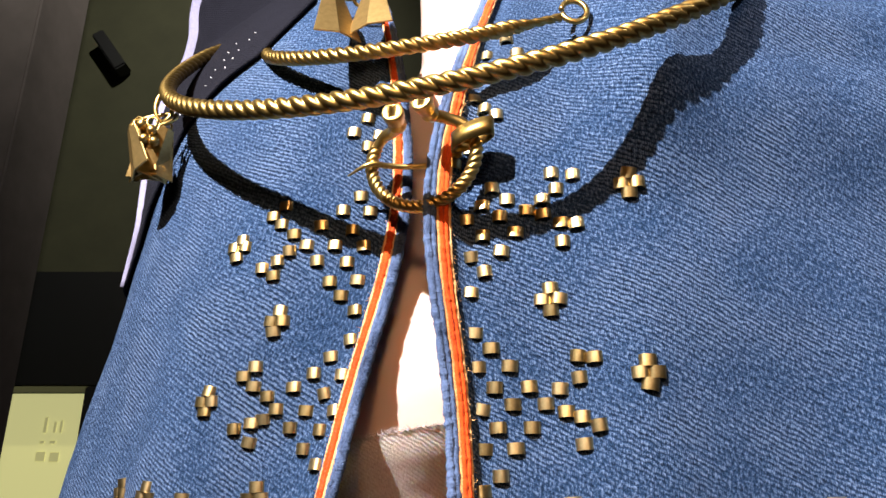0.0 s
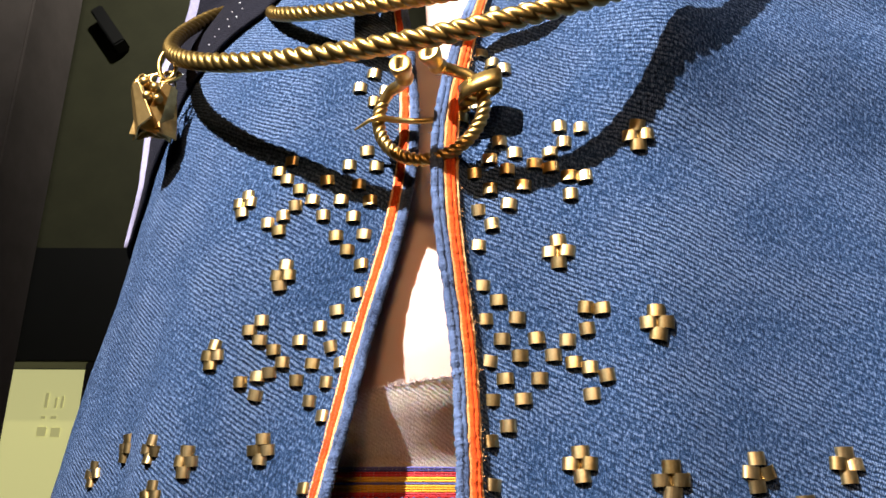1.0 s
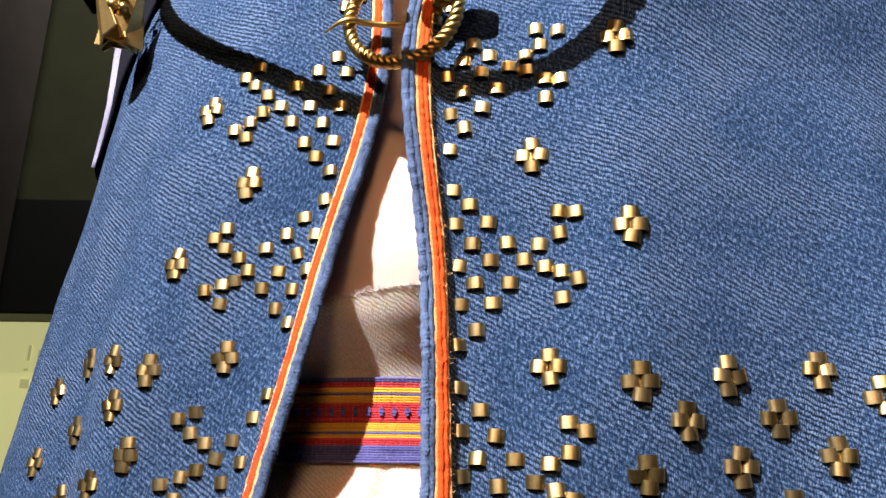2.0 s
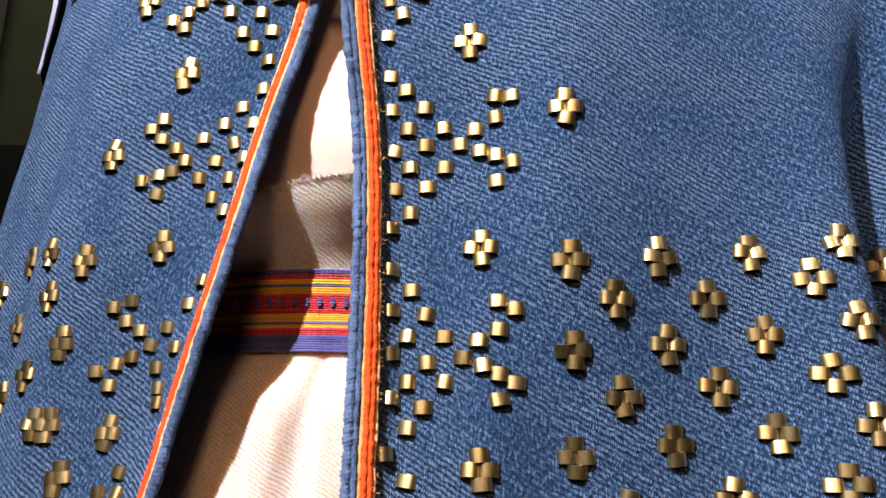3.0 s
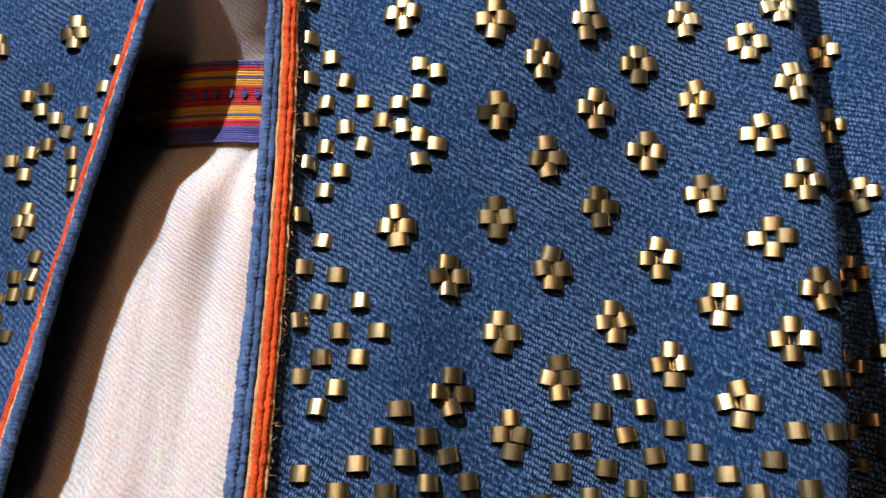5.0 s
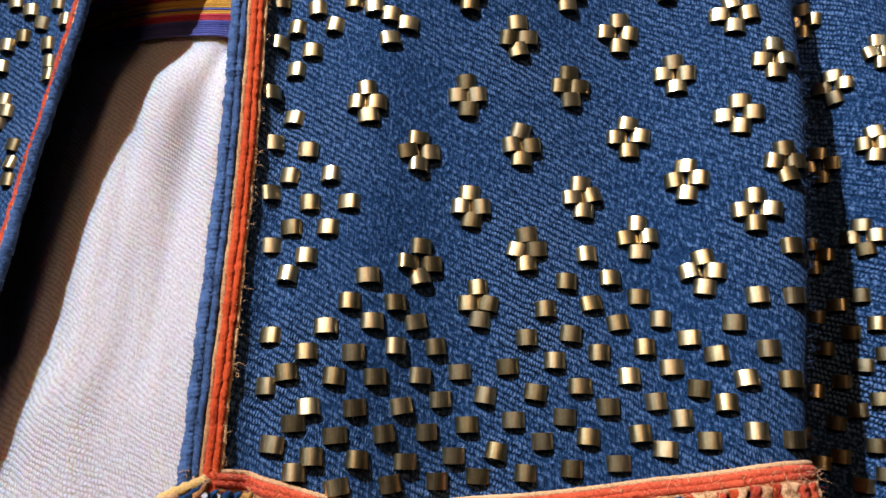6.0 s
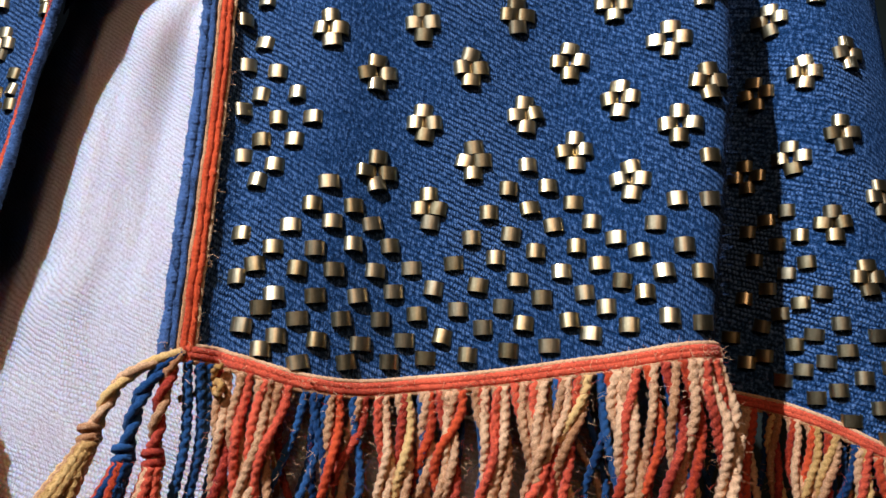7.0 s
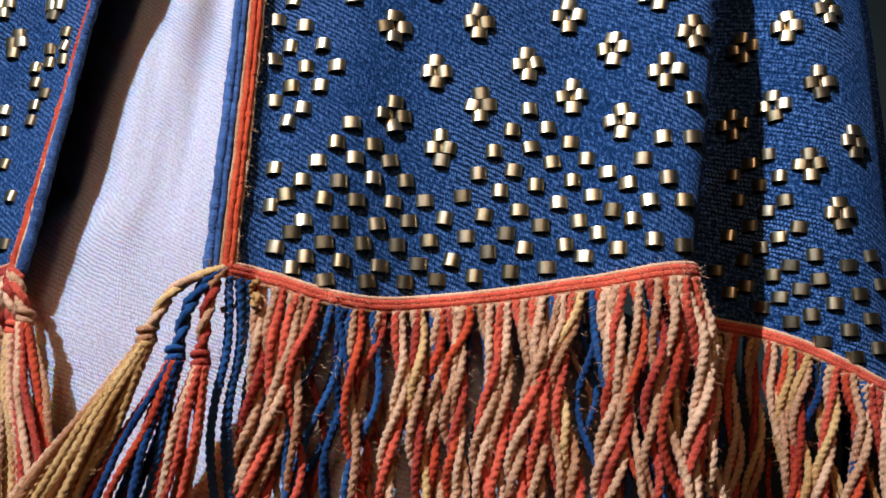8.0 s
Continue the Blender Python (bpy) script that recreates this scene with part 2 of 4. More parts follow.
def cloth_points(side, us, zs):
    """The places of the cloth at the columns us and the heights zs: an array of len(zs), len(us), 3."""
    keys, net, slopes = NETS[side]
    rows = spline(UP, net, zs, slopes)
    grid = spline(keys, rows.transpose(1, 0, 2), us).transpose(1, 0, 2)
    z = np.broadcast_to(np.asarray(zs, float)[:, None, None], grid.shape[:2] + (1,))
    if side == "right":
        # the cloth swells forward over the breast
        swell = ease(.085, .175, grid[..., 0]) * (1 - 0.30 * ease(.15, .21, grid[..., 0]) * (1 - ease(1.69, 1.75, z[..., 0]))) * (1 - ease(.38, .60, grid[..., 0])) * ease(1.555, 1.68, z[..., 0]) * (1 - ease(1.76, 1.96, z[..., 0]))
        grid[..., 1] -= 0.049 * swell
        # a shallow fold runs down the lower half
        grid[..., 1] += 0.009 * np.exp(-((np.asarray(us, float)[None, :] - 0.118) / 0.036) ** 2) * (1 - ease(1.20, 1.42, z[..., 0]))
        # and dips behind the thick trim
        grid[..., 1] += 0.0075 * np.exp(-((np.asarray(us, float)[None, :] - 0.027) / 0.009) ** 2)
    return np.concatenate([grid, z], -1)
# ---- end of cloth form ----


# ---- helpers for building ----


def mesh_object(name, verts, faces, mat, parent=None, label="", smooth=True, uvs=None):
    data = bpy.data.meshes.new(name)
    data.from_pydata([tuple(map(float, v)) for v in verts], [], [tuple(f) for f in faces])
    data.materials.append(mat)
    if smooth:
        data.shade_smooth()
    if uvs is not None:
        layer = data.uv_layers.new(name="UVMap")
        for loop in data.loops:
            layer.data[loop.index].uv = uvs[loop.vertex_index]
    ob = new(name, data)
    ob.parent = parent
    if label:
        tagged(ob, label)
    return ob


def part(name, bm, mat, parent, label="", smooth=False):
    data = bpy.data.meshes.new(name)
    bm.to_mesh(data)
    bm.free()
    data.materials.append(mat)
    if smooth:
        data.shade_smooth()
    ob = new(name, data)
    ob.parent = parent
    if label:
        tagged(ob, label)
    return ob


def thing(name, label, category, group="", kind="", at=(0, 0, 0)):
    ob = new(name)
    ob.location = at
    ob.empty_display_size = 0.02
    return tagged(ob, label, category, group, kind)


def box(size, at, bevel=0.0):
    bm = bmesh.new()
    bmesh.ops.create_cube(bm, size=1.0, matrix=Matrix.Translation(at) @ Matrix.Diagonal((*size, 1)))
    if bevel:
        bmesh.ops.bevel(bm, geom=bm.edges[:], offset=bevel, segments=2, affect="EDGES")
    return bm


def tube(path, radius, sides=8, plies=0, pitch=0.012, lobe=0.3, flat=1.0, cap=True, lumpy=0.16):
    """Vertices and faces of a tube along path; with plies it is a twisted cord of so many strands. radius: a number or one for each point."""
    path = np.asarray(path, float)
    n = len(path)
    radius = np.broadcast_to(np.asarray(radius, float), (n,))
    along = np.gradient(path, axis=0)
    along /= np.linalg.norm(along, axis=1, keepdims=True) + 1e-12
    length = np.concatenate([[0], np.cumsum(np.linalg.norm(np.diff(path, axis=0), axis=1))])
    ref = np.array([0.0, 1.0, 0.0]) if abs(along[0][1]) < 0.9 else np.array([1.0, 0, 0])
    if plies and lumpy:
        radius = radius * np.array([1 + lumpy * noise.noise(Vector((q[0] * 260, q[1] * 260, q[2] * 260))) for q in path])
    verts, faces = [], []
    side = np.cross(along[0], ref)
    for i in range(n):
        side = side - along[i] * (side @ along[i])
        side /= np.linalg.norm(side) + 1e-12
        other = np.cross(along[i], side)
        turn = 2 * math.pi * length[i] / pitch
        for k in range(sides):
            a = 2 * math.pi * k / sides
            r = radius[i]
            if plies:
                r *= 1 - lobe + lobe * abs(math.cos(plies * (a - turn) / 2)) ** 0.7
            verts.append(path[i] + side * (r * math.cos(a)) + other * (r * flat * math.sin(a)))
        if i:
            b, c = (i - 1) * sides, i * sides
            faces += [(b + k, b + (k + 1) % sides, c + (k + 1) % sides, c + k) for k in range(sides)]
    if cap:
        faces += [tuple(range(sides))[::-1], tuple((n - 1) * sides + k for k in range(sides))]
    return verts, faces


def smooth_path(points, n):
    points = np.asarray(points, float)
    keys = np.concatenate([[0], np.cumsum(np.linalg.norm(np.diff(points, axis=0), axis=1))])
    return spline(keys, points, np.linspace(0, keys[-1], n))


def lathe(profile, sides, at=(0, 0, 0)):
    """Rings of (radius_x, radius_y, centre_x, centre_y, z), closed at both ends."""
    verts, faces = [], []
    for i, (rx, ry, cx, cy, z) in enumerate(profile):
        for k in range(sides):
            a = 2 * math.pi * k / sides
            verts.append((cx + rx * math.sin(a), cy - ry * math.cos(a), z))
        if i:
            b, c = (i - 1) * sides, i * sides
            faces += [(b + k, b + (k + 1) % sides, c + (k + 1) % sides, c + k) for k in range(sides)]
    faces += [tuple(range(sides))[::-1], tuple((len(profile) - 1) * sides + k for k in range(sides))]
    return verts, faces


# ---- the room: floor, walls, ceiling, pillar, lit case ----


def structure(name, size, at, mat, label, bevel=0.0):
    ob = part(name, box(size, at, bevel), mat, None)
    return tagged(ob, label, name.split("_")[0], kind="structure")


structure("floor", (8, 7.2, 0.1), (-0.5, -0.4, -0.05), FLOOR, "dark polished gallery floor")
structure("ceiling", (8, 7.2, 0.1), (-0.5, -0.4, 4.25), BLACK, "black gallery ceiling")
structure("wall_north", (8, 0.15, 4.2), (-0.5, 2.675, 2.1), WALL, "dark olive painted gallery wall")
structure("wall_south", (8, 0.15, 4.2), (-0.5, -3.5, 2.1), PILLAR, "dark grey gallery wall")
structure("wall_east", (0.15, 6.0, 4.2), (3.4, -0.4, 2.1), PILLAR, "dark grey gallery wall")
structure("wall_west", (0.15, 6.0, 4.2), (-4.4, -0.4, 2.1), PILLAR, "dark grey gallery wall")
structure("pillar", (0.6, 0.24, 4.19), (-1.43, 1.88, 2.1), PILLAR, "dark grey square gallery pillar", 0.006)

display_case = thing("display_case", "black wall case with a lit yellow-green panel", "display case", at=(-1.3, 2.5, 0))
part("case_body", box((1.6, 0.18, 0.385), (-0.1, 0.0, 1.955), 0.004), BLACK, display_case)
part("case_plinth", box((1.6, 0.18, 1.0), (-0.1, 0.0, 0.5), 0.004), BLACK, display_case)
part("case_side", box((0.8, 0.18, 0.76), (0.56, 0.0, 1.381), 0.004), BLACK, display_case)
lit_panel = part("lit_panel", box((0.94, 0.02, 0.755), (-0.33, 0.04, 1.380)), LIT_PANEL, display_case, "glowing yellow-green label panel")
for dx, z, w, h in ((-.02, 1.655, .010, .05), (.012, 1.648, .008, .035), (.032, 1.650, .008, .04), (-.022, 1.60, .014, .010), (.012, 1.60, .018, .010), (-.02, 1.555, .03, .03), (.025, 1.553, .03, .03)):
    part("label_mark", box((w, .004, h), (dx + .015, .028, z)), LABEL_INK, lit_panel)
fixture = thing("wall_fixture", "small black fixture on the olive wall", "fixture", at=(-1.32, 2.56, 3.11))
part("fixture_body", box((.05, .07, .20), (0, 0, 0), .006), BLACK, fixture).matrix_basis = pose(0, 0, 0, 0, -36, 0)
part("fixture_bracket", box((.03, .05, .03), (0, .03, 0), .003), BLACK, fixture)
plinth = tagged(part("plinth", box((1.3, 0.9, 0.46), (0.05, 0.78, 0.23), 0.004), BLACK, None), "black plinth under the mannequin", "plinth")

# ---- mannequin, linen garment, belt ----
AXIS_Y = 0.775


def mannequin():
    rings = [(.13, .12, .02, AXIS_Y, .50), (.17, .15, .02, AXIS_Y, .85), (.17, .15, .01, AXIS_Y, 1.1), (.15, .14, 0, AXIS_Y, 1.3), (.155, .186, -.01, AXIS_Y, 1.39), (.165, .206, -.01, AXIS_Y, 1.46),
             (.175, .197, -.01, AXIS_Y, 1.52), (.19, .178, 0, AXIS_Y, 1.58), (.19, .150, .01, AXIS_Y, 1.66), (.17, .10, .02, AXIS_Y + .01, 1.74),
             (.11, .085, .025, AXIS_Y + .02, 1.80), (.066, .07, .03, AXIS_Y + .03, 1.85), (.058, .062, .03, AXIS_Y + .03, 1.93), (.06, .064, .03, AXIS_Y + .02, 2.0)]
    keys = [r[4] for r in rings]
    fine = spline(keys, np.array(rings), np.linspace(keys[0], keys[-1], 60))
    v, f = lathe([tuple(r) for r in fine], 48)
    # a forearm hangs beside the skirt, under the cloak
    arm = smooth_path([(.20, .66, 1.30), (.17, .60, 1.1), (.13, .57, .96), (.11, .56, .86)], 24)
    v2, f2 = tube(arm, np.linspace(.042, .03, 24), 16)
    k = len(v)
    return mesh_object("mannequin", list(v) + list(v2), f + [tuple(i + k for i in q) for q in f2], SKIN)


tagged(mannequin(), "glossy tan mannequin torso under the cloak", "mannequin")

LINEN_FRONT = ((.45, .43), (.80, .455), (1.0, .503), (1.1, .533), (1.22, .566), (1.262, .579), (1.29, .597), (1.33, .604), (1.360, .602), (1.380, .588), (1.398, .573), (1.414, .564))


def linen_point(angle, z, out=0.0):
    zs = [a for a, b in LINEN_FRONT]
    front = float(spline(zs, np.array([b for a, b in LINEN_FRONT]), np.array([z]))[0])
    b = AXIS_Y - front + out
    a = (0.165 if z > 1.3 else 0.165 + (1.3 - z) * 0.16 + min(0.12, max(0, 1.08 - z) * 1.3)) + out
    loose = min(1, max(0, (1.305 - z) / 0.09))
    drop = max(0, 1.29 - z)
    # one broad valley falls from the belt, its sides two ridges
    middle, half = -0.13 * (1 - math.exp(-drop / 0.06)), 0.028 + 0.070 * (1 - math.exp(-drop / 0.08))
    valley = math.exp(-((angle - middle) / half) ** 2)
    fold = loose * (-0.022 * valley * math.exp(-drop / 0.30) + 0.0018 * math.sin(angle * 31 + 3.0 - 20 * drop) + 0.0008 * math.sin(angle * 73 + 1.0) + 0.004 * math.sin(angle * 13 + 2.0) * min(1, abs(angle) / 0.6))
    puff = 0.004 * math.sin(angle * 8 + 1.2) * min(1, max(0, (z - 1.35) / 0.03))
    x = -0.02 + 0.05 * min(1, max(0, (1.05 - z) / 0.1)) + (a + fold) * math.sin(angle)
    rise = 0.16 * (x + 0.03) * min(1, max(0, (z - 1.36) / 0.05))
    return (x, AXIS_Y - (b + fold + puff) * math.cos(angle), z + rise)


def linen_garment():
    garment = thing("linen_garment", "white linen garment gathered under a woven belt", "garment")
    sides, zs = 300, np.concatenate([np.linspace(.47, 1.28, 90), np.linspace(1.285, 1.414, 34)])
    verts, uvs, faces = [], [], []
    for i, z in enumerate(zs):
        for k in range(sides):
            a = 2 * math.pi * (k - sides / 2) / sides
            x, y, zz = linen_point(a, z)
            if i == len(zs) - 1:
                zz += 0.003 * noise.noise(Vector((a * 40, 0, 0)))
            verts.append((x, y, zz))
            uvs.append((a * 0.2, z))
        if i:
            b, c = (i - 1) * sides, i * sides
            faces += [(b + k, b + (k + 1) % sides, c + (k + 1) % sides, c + k) for k in range(sides)]
    skirt = mesh_object("skirt", verts, faces, LINEN, garment, uvs=uvs)
    # frayed top edge
    rng = random.Random(4)
    fv, ff = [], []
    for i in range(420):
        a = rng.uniform(-0.7, 0.7)
        p = np.array(linen_point(a, 1.413, 0.0005))
        tip = p + np.array((rng.uniform(-.003, .003), rng.uniform(-.003, .001), rng.uniform(.001, .005)))
        v, f = tube([p, (p + tip) / 2 + np.array((rng.uniform(-.001, .001), -.0005, 0)), tip], 0.00022, 3, cap=False)
        ff += [tuple(j + len(fv) for j in q) for q in f]
        fv += v
    tagged(mesh_object("frayed_edge", fv, ff, LINEN, garment), kind="stuff")
    return garment


linen_garment()


def belt():
    band = thing("woven_belt", "striped woven belt in red, yellow and dark blue", "belt")
    low, high = 1.296, 1.357
    # stripes from the bottom: share of the height and yarn
    stripes = ((0.20, BELT_BLUE), (0.05, BELT_RED), (0.035, BELT_RED), (0.045, BELT_YELLOW), (0.03, BELT_BLUE), (0.10, BELT_YELLOW), (0.235, BELT_RED),
               (0.09, BELT_YELLOW), (0.03, BELT_BLUE), (0.065, BELT_YELLOW), (0.06, BELT_RED), (0.06, BELT_BLUE))
    z = low
    for share, mat in stripes:
        h = share * (high - low)
        rows = max(1, round(h / 0.0017))
        for r in range(rows):
            zz = z + h * (r + .5) / rows
            path = [linen_point(a, zz, 0.004) for a in np.linspace(-1.0, 1.0, 260)]
            v, f = tube(path, h / rows * 0.56, 6, plies=2, pitch=0.0042, lobe=0.35)
            mesh_object("belt_cord", v, f, mat, band)
        z += h
    mid = low + (high - low) * 0.59
    for i in range(26):
        a = -0.75 + i * 0.055
        x, y, zz = linen_point(a, mid, 0.0062)
        for dz in (-.0022, 0.0, .0022):
            w = 0.0042 if dz == 0 else 0.0026
            part("pattern_stitch", box((w, .0016, .002), (x, y, zz + dz), 0.0004), BELT_BLUE, band)
    return band


belt()

# ---- the cloak ----
cloak = thing("cloak", "blue woollen cloak with brass coil ornament, striped trim and fringe", "cloak")
HEM_KEYS = {"right": ((0, .007, .04, .072, .103, .14, .195, .245, .325, .36, .432, .46, .478, .503, .525, .56, .76),
                      (1.022, 1.020, 1.012, 1.003, .998, 1.000, 1.006, 1.013, 1.020, 1.008, .986, .980, .973, .960, .948, .935, .90)),
            "left": ((0, .05, .12, .54), (1.022, 1.01, 1.0, .99))}
TOP = 1.93


def hem(side, u):
    curve = spline(*HEM_KEYS[side], np.atleast_1d(u))
    return curve if np.ndim(u) else curve[0]


def ripple(u, z):
    return 0.0011 * noise.noise(Vector((u * 22, z * 14, 3.1))) + 0.0005 * noise.noise(Vector((u * 70, z * 60, 7.7)))


def on_cloth(side, u, z):
    """Place, outward normal, and the way along the weft (to larger u) and up at one spot of the cloth."""
    e = 0.003
    g = cloth_points(side, np.array([u - e, u, u + e]), np.array([z - e, z, z + e]))
    across, up = g[1, 2] - g[1, 0], g[2, 1] - g[0, 1]
    out = np.cross(across, up)
    out = out / np.linalg.norm(out)
    if side == "left":
        out = -out
    return g[1, 1] + out * ripple(u, z), out, across / np.linalg.norm(across), up / np.linalg.norm(up)


def cloth_panel(side, reach, step=0.004):
    us = np.linspace(0, reach, round(reach / step) + 1)
    n = 200
    verts, uvs, faces = [], [], []
    vs = np.linspace(0, 1, n)
    lows = hem(side, us)
    cols = [cloth_points(side, np.array([u]), TOP + (low - TOP) * vs)[:, 0] for u, low in zip(us, lows)]
    grid = np.stack(cols, 1)
    du, dv = np.gradient(grid, axis=1), np.gradient(grid, axis=0)
    out = np.cross(dv, du)
    out /= np.linalg.norm(out, axis=-1, keepdims=True)
    if side == "left":
        out = -out
    mid = grid[n // 2]
    arc = np.concatenate([[0], np.cumsum(np.linalg.norm(np.diff(mid, axis=0), axis=1))])
    sign = 1 if side == "right" else -1
    m = len(us)
    for i in range(n):
        for j in range(m):
            p = grid[i, j] + out[i, j] * ripple(us[j], grid[i, j][2])
            verts.append(p)
            uvs.append((sign * arc[j], grid[i, j][2]))
        if i:
            b, c = (i - 1) * m, i * m
            quads = [(c + j, c + j + 1, b + j + 1, b + j) for j in range(m - 1)]
            faces += quads if side == "right" else [q[::-1] for q in quads]
    ob = mesh_object(side + "_panel", verts, faces, BLUE_WOOL, cloak, uvs=uvs)
    thick = ob.modifiers.new("thickness", "SOLIDIFY")
    thick.thickness, thick.offset = 0.0022, -1
    return ob


right_panel = cloth_panel("right", 0.66)
left_panel = cloth_panel("left", 0.54)


def edge_cord(side, panel, u, lift, radius, mat, name, plies=3, pitch=0.0062):
    zs = np.arange(float(hem(side, u)), TOP, 0.0009)
    pts = []
    for z in zs:
        p, out, across, up = on_cloth(side, u + 0.0007 * noise.noise(Vector((z * 60, u * 300, 0))), z)
        pts.append(p + out * lift)
    v, f = tube(pts, radius * 1.08, 9 if plies == 3 else 12, plies, pitch * plies / 2, 0.30 if plies == 3 else 0.34, lumpy=0.3)
    return mesh_object(name, v, f, mat, panel)


def hem_cord(side, panel, u0, u1, drop, lift, radius, mat, name):
    pts = []
    for u in np.arange(u0, u1, 0.0009):
        z = float(hem(side, u)) + drop
        p, out, across, up = on_cloth(side, u, z)
        pts.append(p + out * lift)
    v, f = tube(pts, radius * 1.08, 9, 3, 0.0093, 0.30)
    return mesh_object(name, v, f, mat, panel)


for side, panel in (("right", right_panel), ("left", left_panel)):
    edge_cord(side, panel, 0.0008, 0.0004, 0.0031, EDGE_YARN, "edge_roll", 2, 0.0052)
    edge_cord(side, panel, 0.0047, 0.0008, 0.0024, EDGE_YARN, "edge_roll", 2, 0.0047)
    edge_cord(side, panel, 0.0080, 0.0013, 0.0013, CREAM_YARN, "cream_cord")
    edge_cord(side, panel, 0.0103, 0.0016, 0.0022, ORANGE_YARN, "orange_cord")
    edge_cord(side, panel, 0.0131, 0.0016, 0.0022, ORANGE_YARN, "orange_cord")
    edge_cord(side, panel, 0.0154, 0.0013, 0.0014, CREAM_YARN, "cream_cord")
    reach = 0.645 if side == "right" else 0.5
    hem_cord(side, panel, 0.010, reach, 0.0092, 0.0014, 0.0014, CREAM_YARN, "cream_cord")
    hem_cord(side, panel, 0.010, reach, 0.0064, 0.0016, 0.0023, RED_YARN, "red_cord")
    hem_cord(side, panel, 0.010, reach, 0.0037, 0.0016, 0.0023, RED_YARN, "red_cord")
    hem_cord(side, panel, 0.004, reach, 0.0008, 0.0014, 0.0015, CREAM_YARN, "cream_cord")

# ---- fringe ----
HAIRS = {}
hair_rng = random.Random(61)


def shed(pts, out, mat):
    """Remember where loose hairs stand off a strand."""
    for i in range(46):
        q = pts[hair_rng.randrange(len(pts) - 1)]
        HAIRS.setdefault(mat, []).append((np.array(q) + out * 0.0012, out + np.array((hair_rng.uniform(-1, 1), 0, hair_rng.uniform(-.5, .5)))))


def strand(panel, start, out, across, length, lean, sway, phase, radius, mat, forward=0.0, name="fringe_strand"):
    n = max(24, int(length / 0.0014))
    pts = []
    for i in range(n):
        s = i / (n - 1)
        d = s * length
        side_shift = lean * d + sway * (math.sin(phase + s * 8.5) - math.sin(phase)) * min(1, s * 3)
        front = 0.0015 + forward * min(1, s * 4) + 0.5 * sway * (math.sin(phase * 1.7 + s * 6) - math.sin(phase * 1.7)) * min(1, s * 3)
        pts.append(start + across * side_shift + out * front + np.array((0, 0, -d)))
    taper = np.full(n, radius)
    v, f = tube(pts, taper, 12, 2, 0.0100, 0.52)
    shed(pts, out, mat)
    return mesh_object(name, v, f, mat, panel)


def twisted_bundle(panel, start, out, across, length, lean, sway, phase, yarns, radius, forward):
    """Two or three strands wound loosely round each other."""
    n = int(length / 0.0014)
    wind = 2 * math.pi / (0.065 + 0.05 * abs(math.sin(phase * 3)))
    for k, mat in enumerate(yarns):
        pts = []
        for i in range(n):
            s = i / (n - 1)
            d = s * length
            loosen = min(1, s * 6)
            a = wind * d + phase + 2 * math.pi * k / len(yarns)
            spread = radius * (0.95 + 0.8 * s)
            sx = lean * d + sway * (math.sin(phase + s * 9) - math.sin(phase)) * loosen + spread * math.cos(a)
            sy = 0.002 + forward * loosen + spread * math.sin(a) * loosen
            pts.append(start + across * sx + out * sy + np.array((0, 0, -d)))
        v, f = tube(pts, radius, 12, 2, 0.0100, 0.52)
        mesh_object("fringe_strand", v, f, mat, panel)
        shed(pts, out, mat)


def fringe(side, panel, u0, u1, spacing, seed, shortest=0.17):
    rng = random.Random(seed)

    def swing(at):
        """The strands beside the corner hang askew."""
        return -0.22 * max(0, 1 - at / 0.13)
    u = u0
    while u < u1:
        p, out, across, up = on_cloth(side, u, float(hem(side, u)) + 0.001)
        if rng.random() < 0.72:
            warm = rng.choice((RED_YARN, ORANGE_YARN, RED_YARN))
            yarns = rng.choice(((CREAM_YARN, warm, CREAM_YARN), (CREAM_YARN, warm), (warm, CREAM_YARN, OCHRE_YARN), (CREAM_YARN, CREAM_YARN, warm)))
            twisted_bundle(panel, p, out, across, rng.uniform(shortest, 0.20), swing(u) + rng.uniform(-0.10, 0.10), rng.uniform(0.002, 0.006), rng.uniform(0, 6.3), yarns, rng.uniform(0.0026, 0.0031), rng.uniform(0, 0.006))
            u += spacing * rng.uniform(2.0, 2.7)
        else:
            strand(panel, p, out, across, rng.uniform(shortest, 0.20), 1.6 * swing(u) + rng.uniform(-0.16, 0.16), rng.uniform(0.004, 0.010), rng.uniform(0, 6.3), rng.uniform(0.0025, 0.0030), BLUE_YARN, rng.uniform(-0.004, 0.003))
            u += spacing * rng.uniform(0.7, 1.1)
    # a thinner layer behind
    for i in range(int((u1 - u0) / spacing * 0.4)):
        u = rng.uniform(u0, u1)
        p, out, across, up = on_cloth(side, u, float(hem(side, u)) + 0.002)
        strand(panel, p - out * 0.003, out, across, rng.uniform(shortest, 0.20), rng.uniform(-0.12, 0.12), rng.uniform(0.003, 0.009), rng.uniform(0, 6.3), 0.0022,
               rng.choice((BLUE_YARN, RED_YARN, OCHRE_YARN, CREAM_YARN, BLUE_YARN)), -0.008)


for u, lean in ((0.013, -0.02), (0.018, 0.03), (0.022, -0.04), (0.027, 0.05)):
    p, out, across, up = on_cloth("right", u, float(hem("right", u)) + 0.001)
    strand(right_panel, p, out, across, 0.19, lean, 0.004, 40 * u, 0.0030, BLUE_YARN, 0.002)
fringe("right", right_panel, 0.033, 0.325, 0.0046, 11)
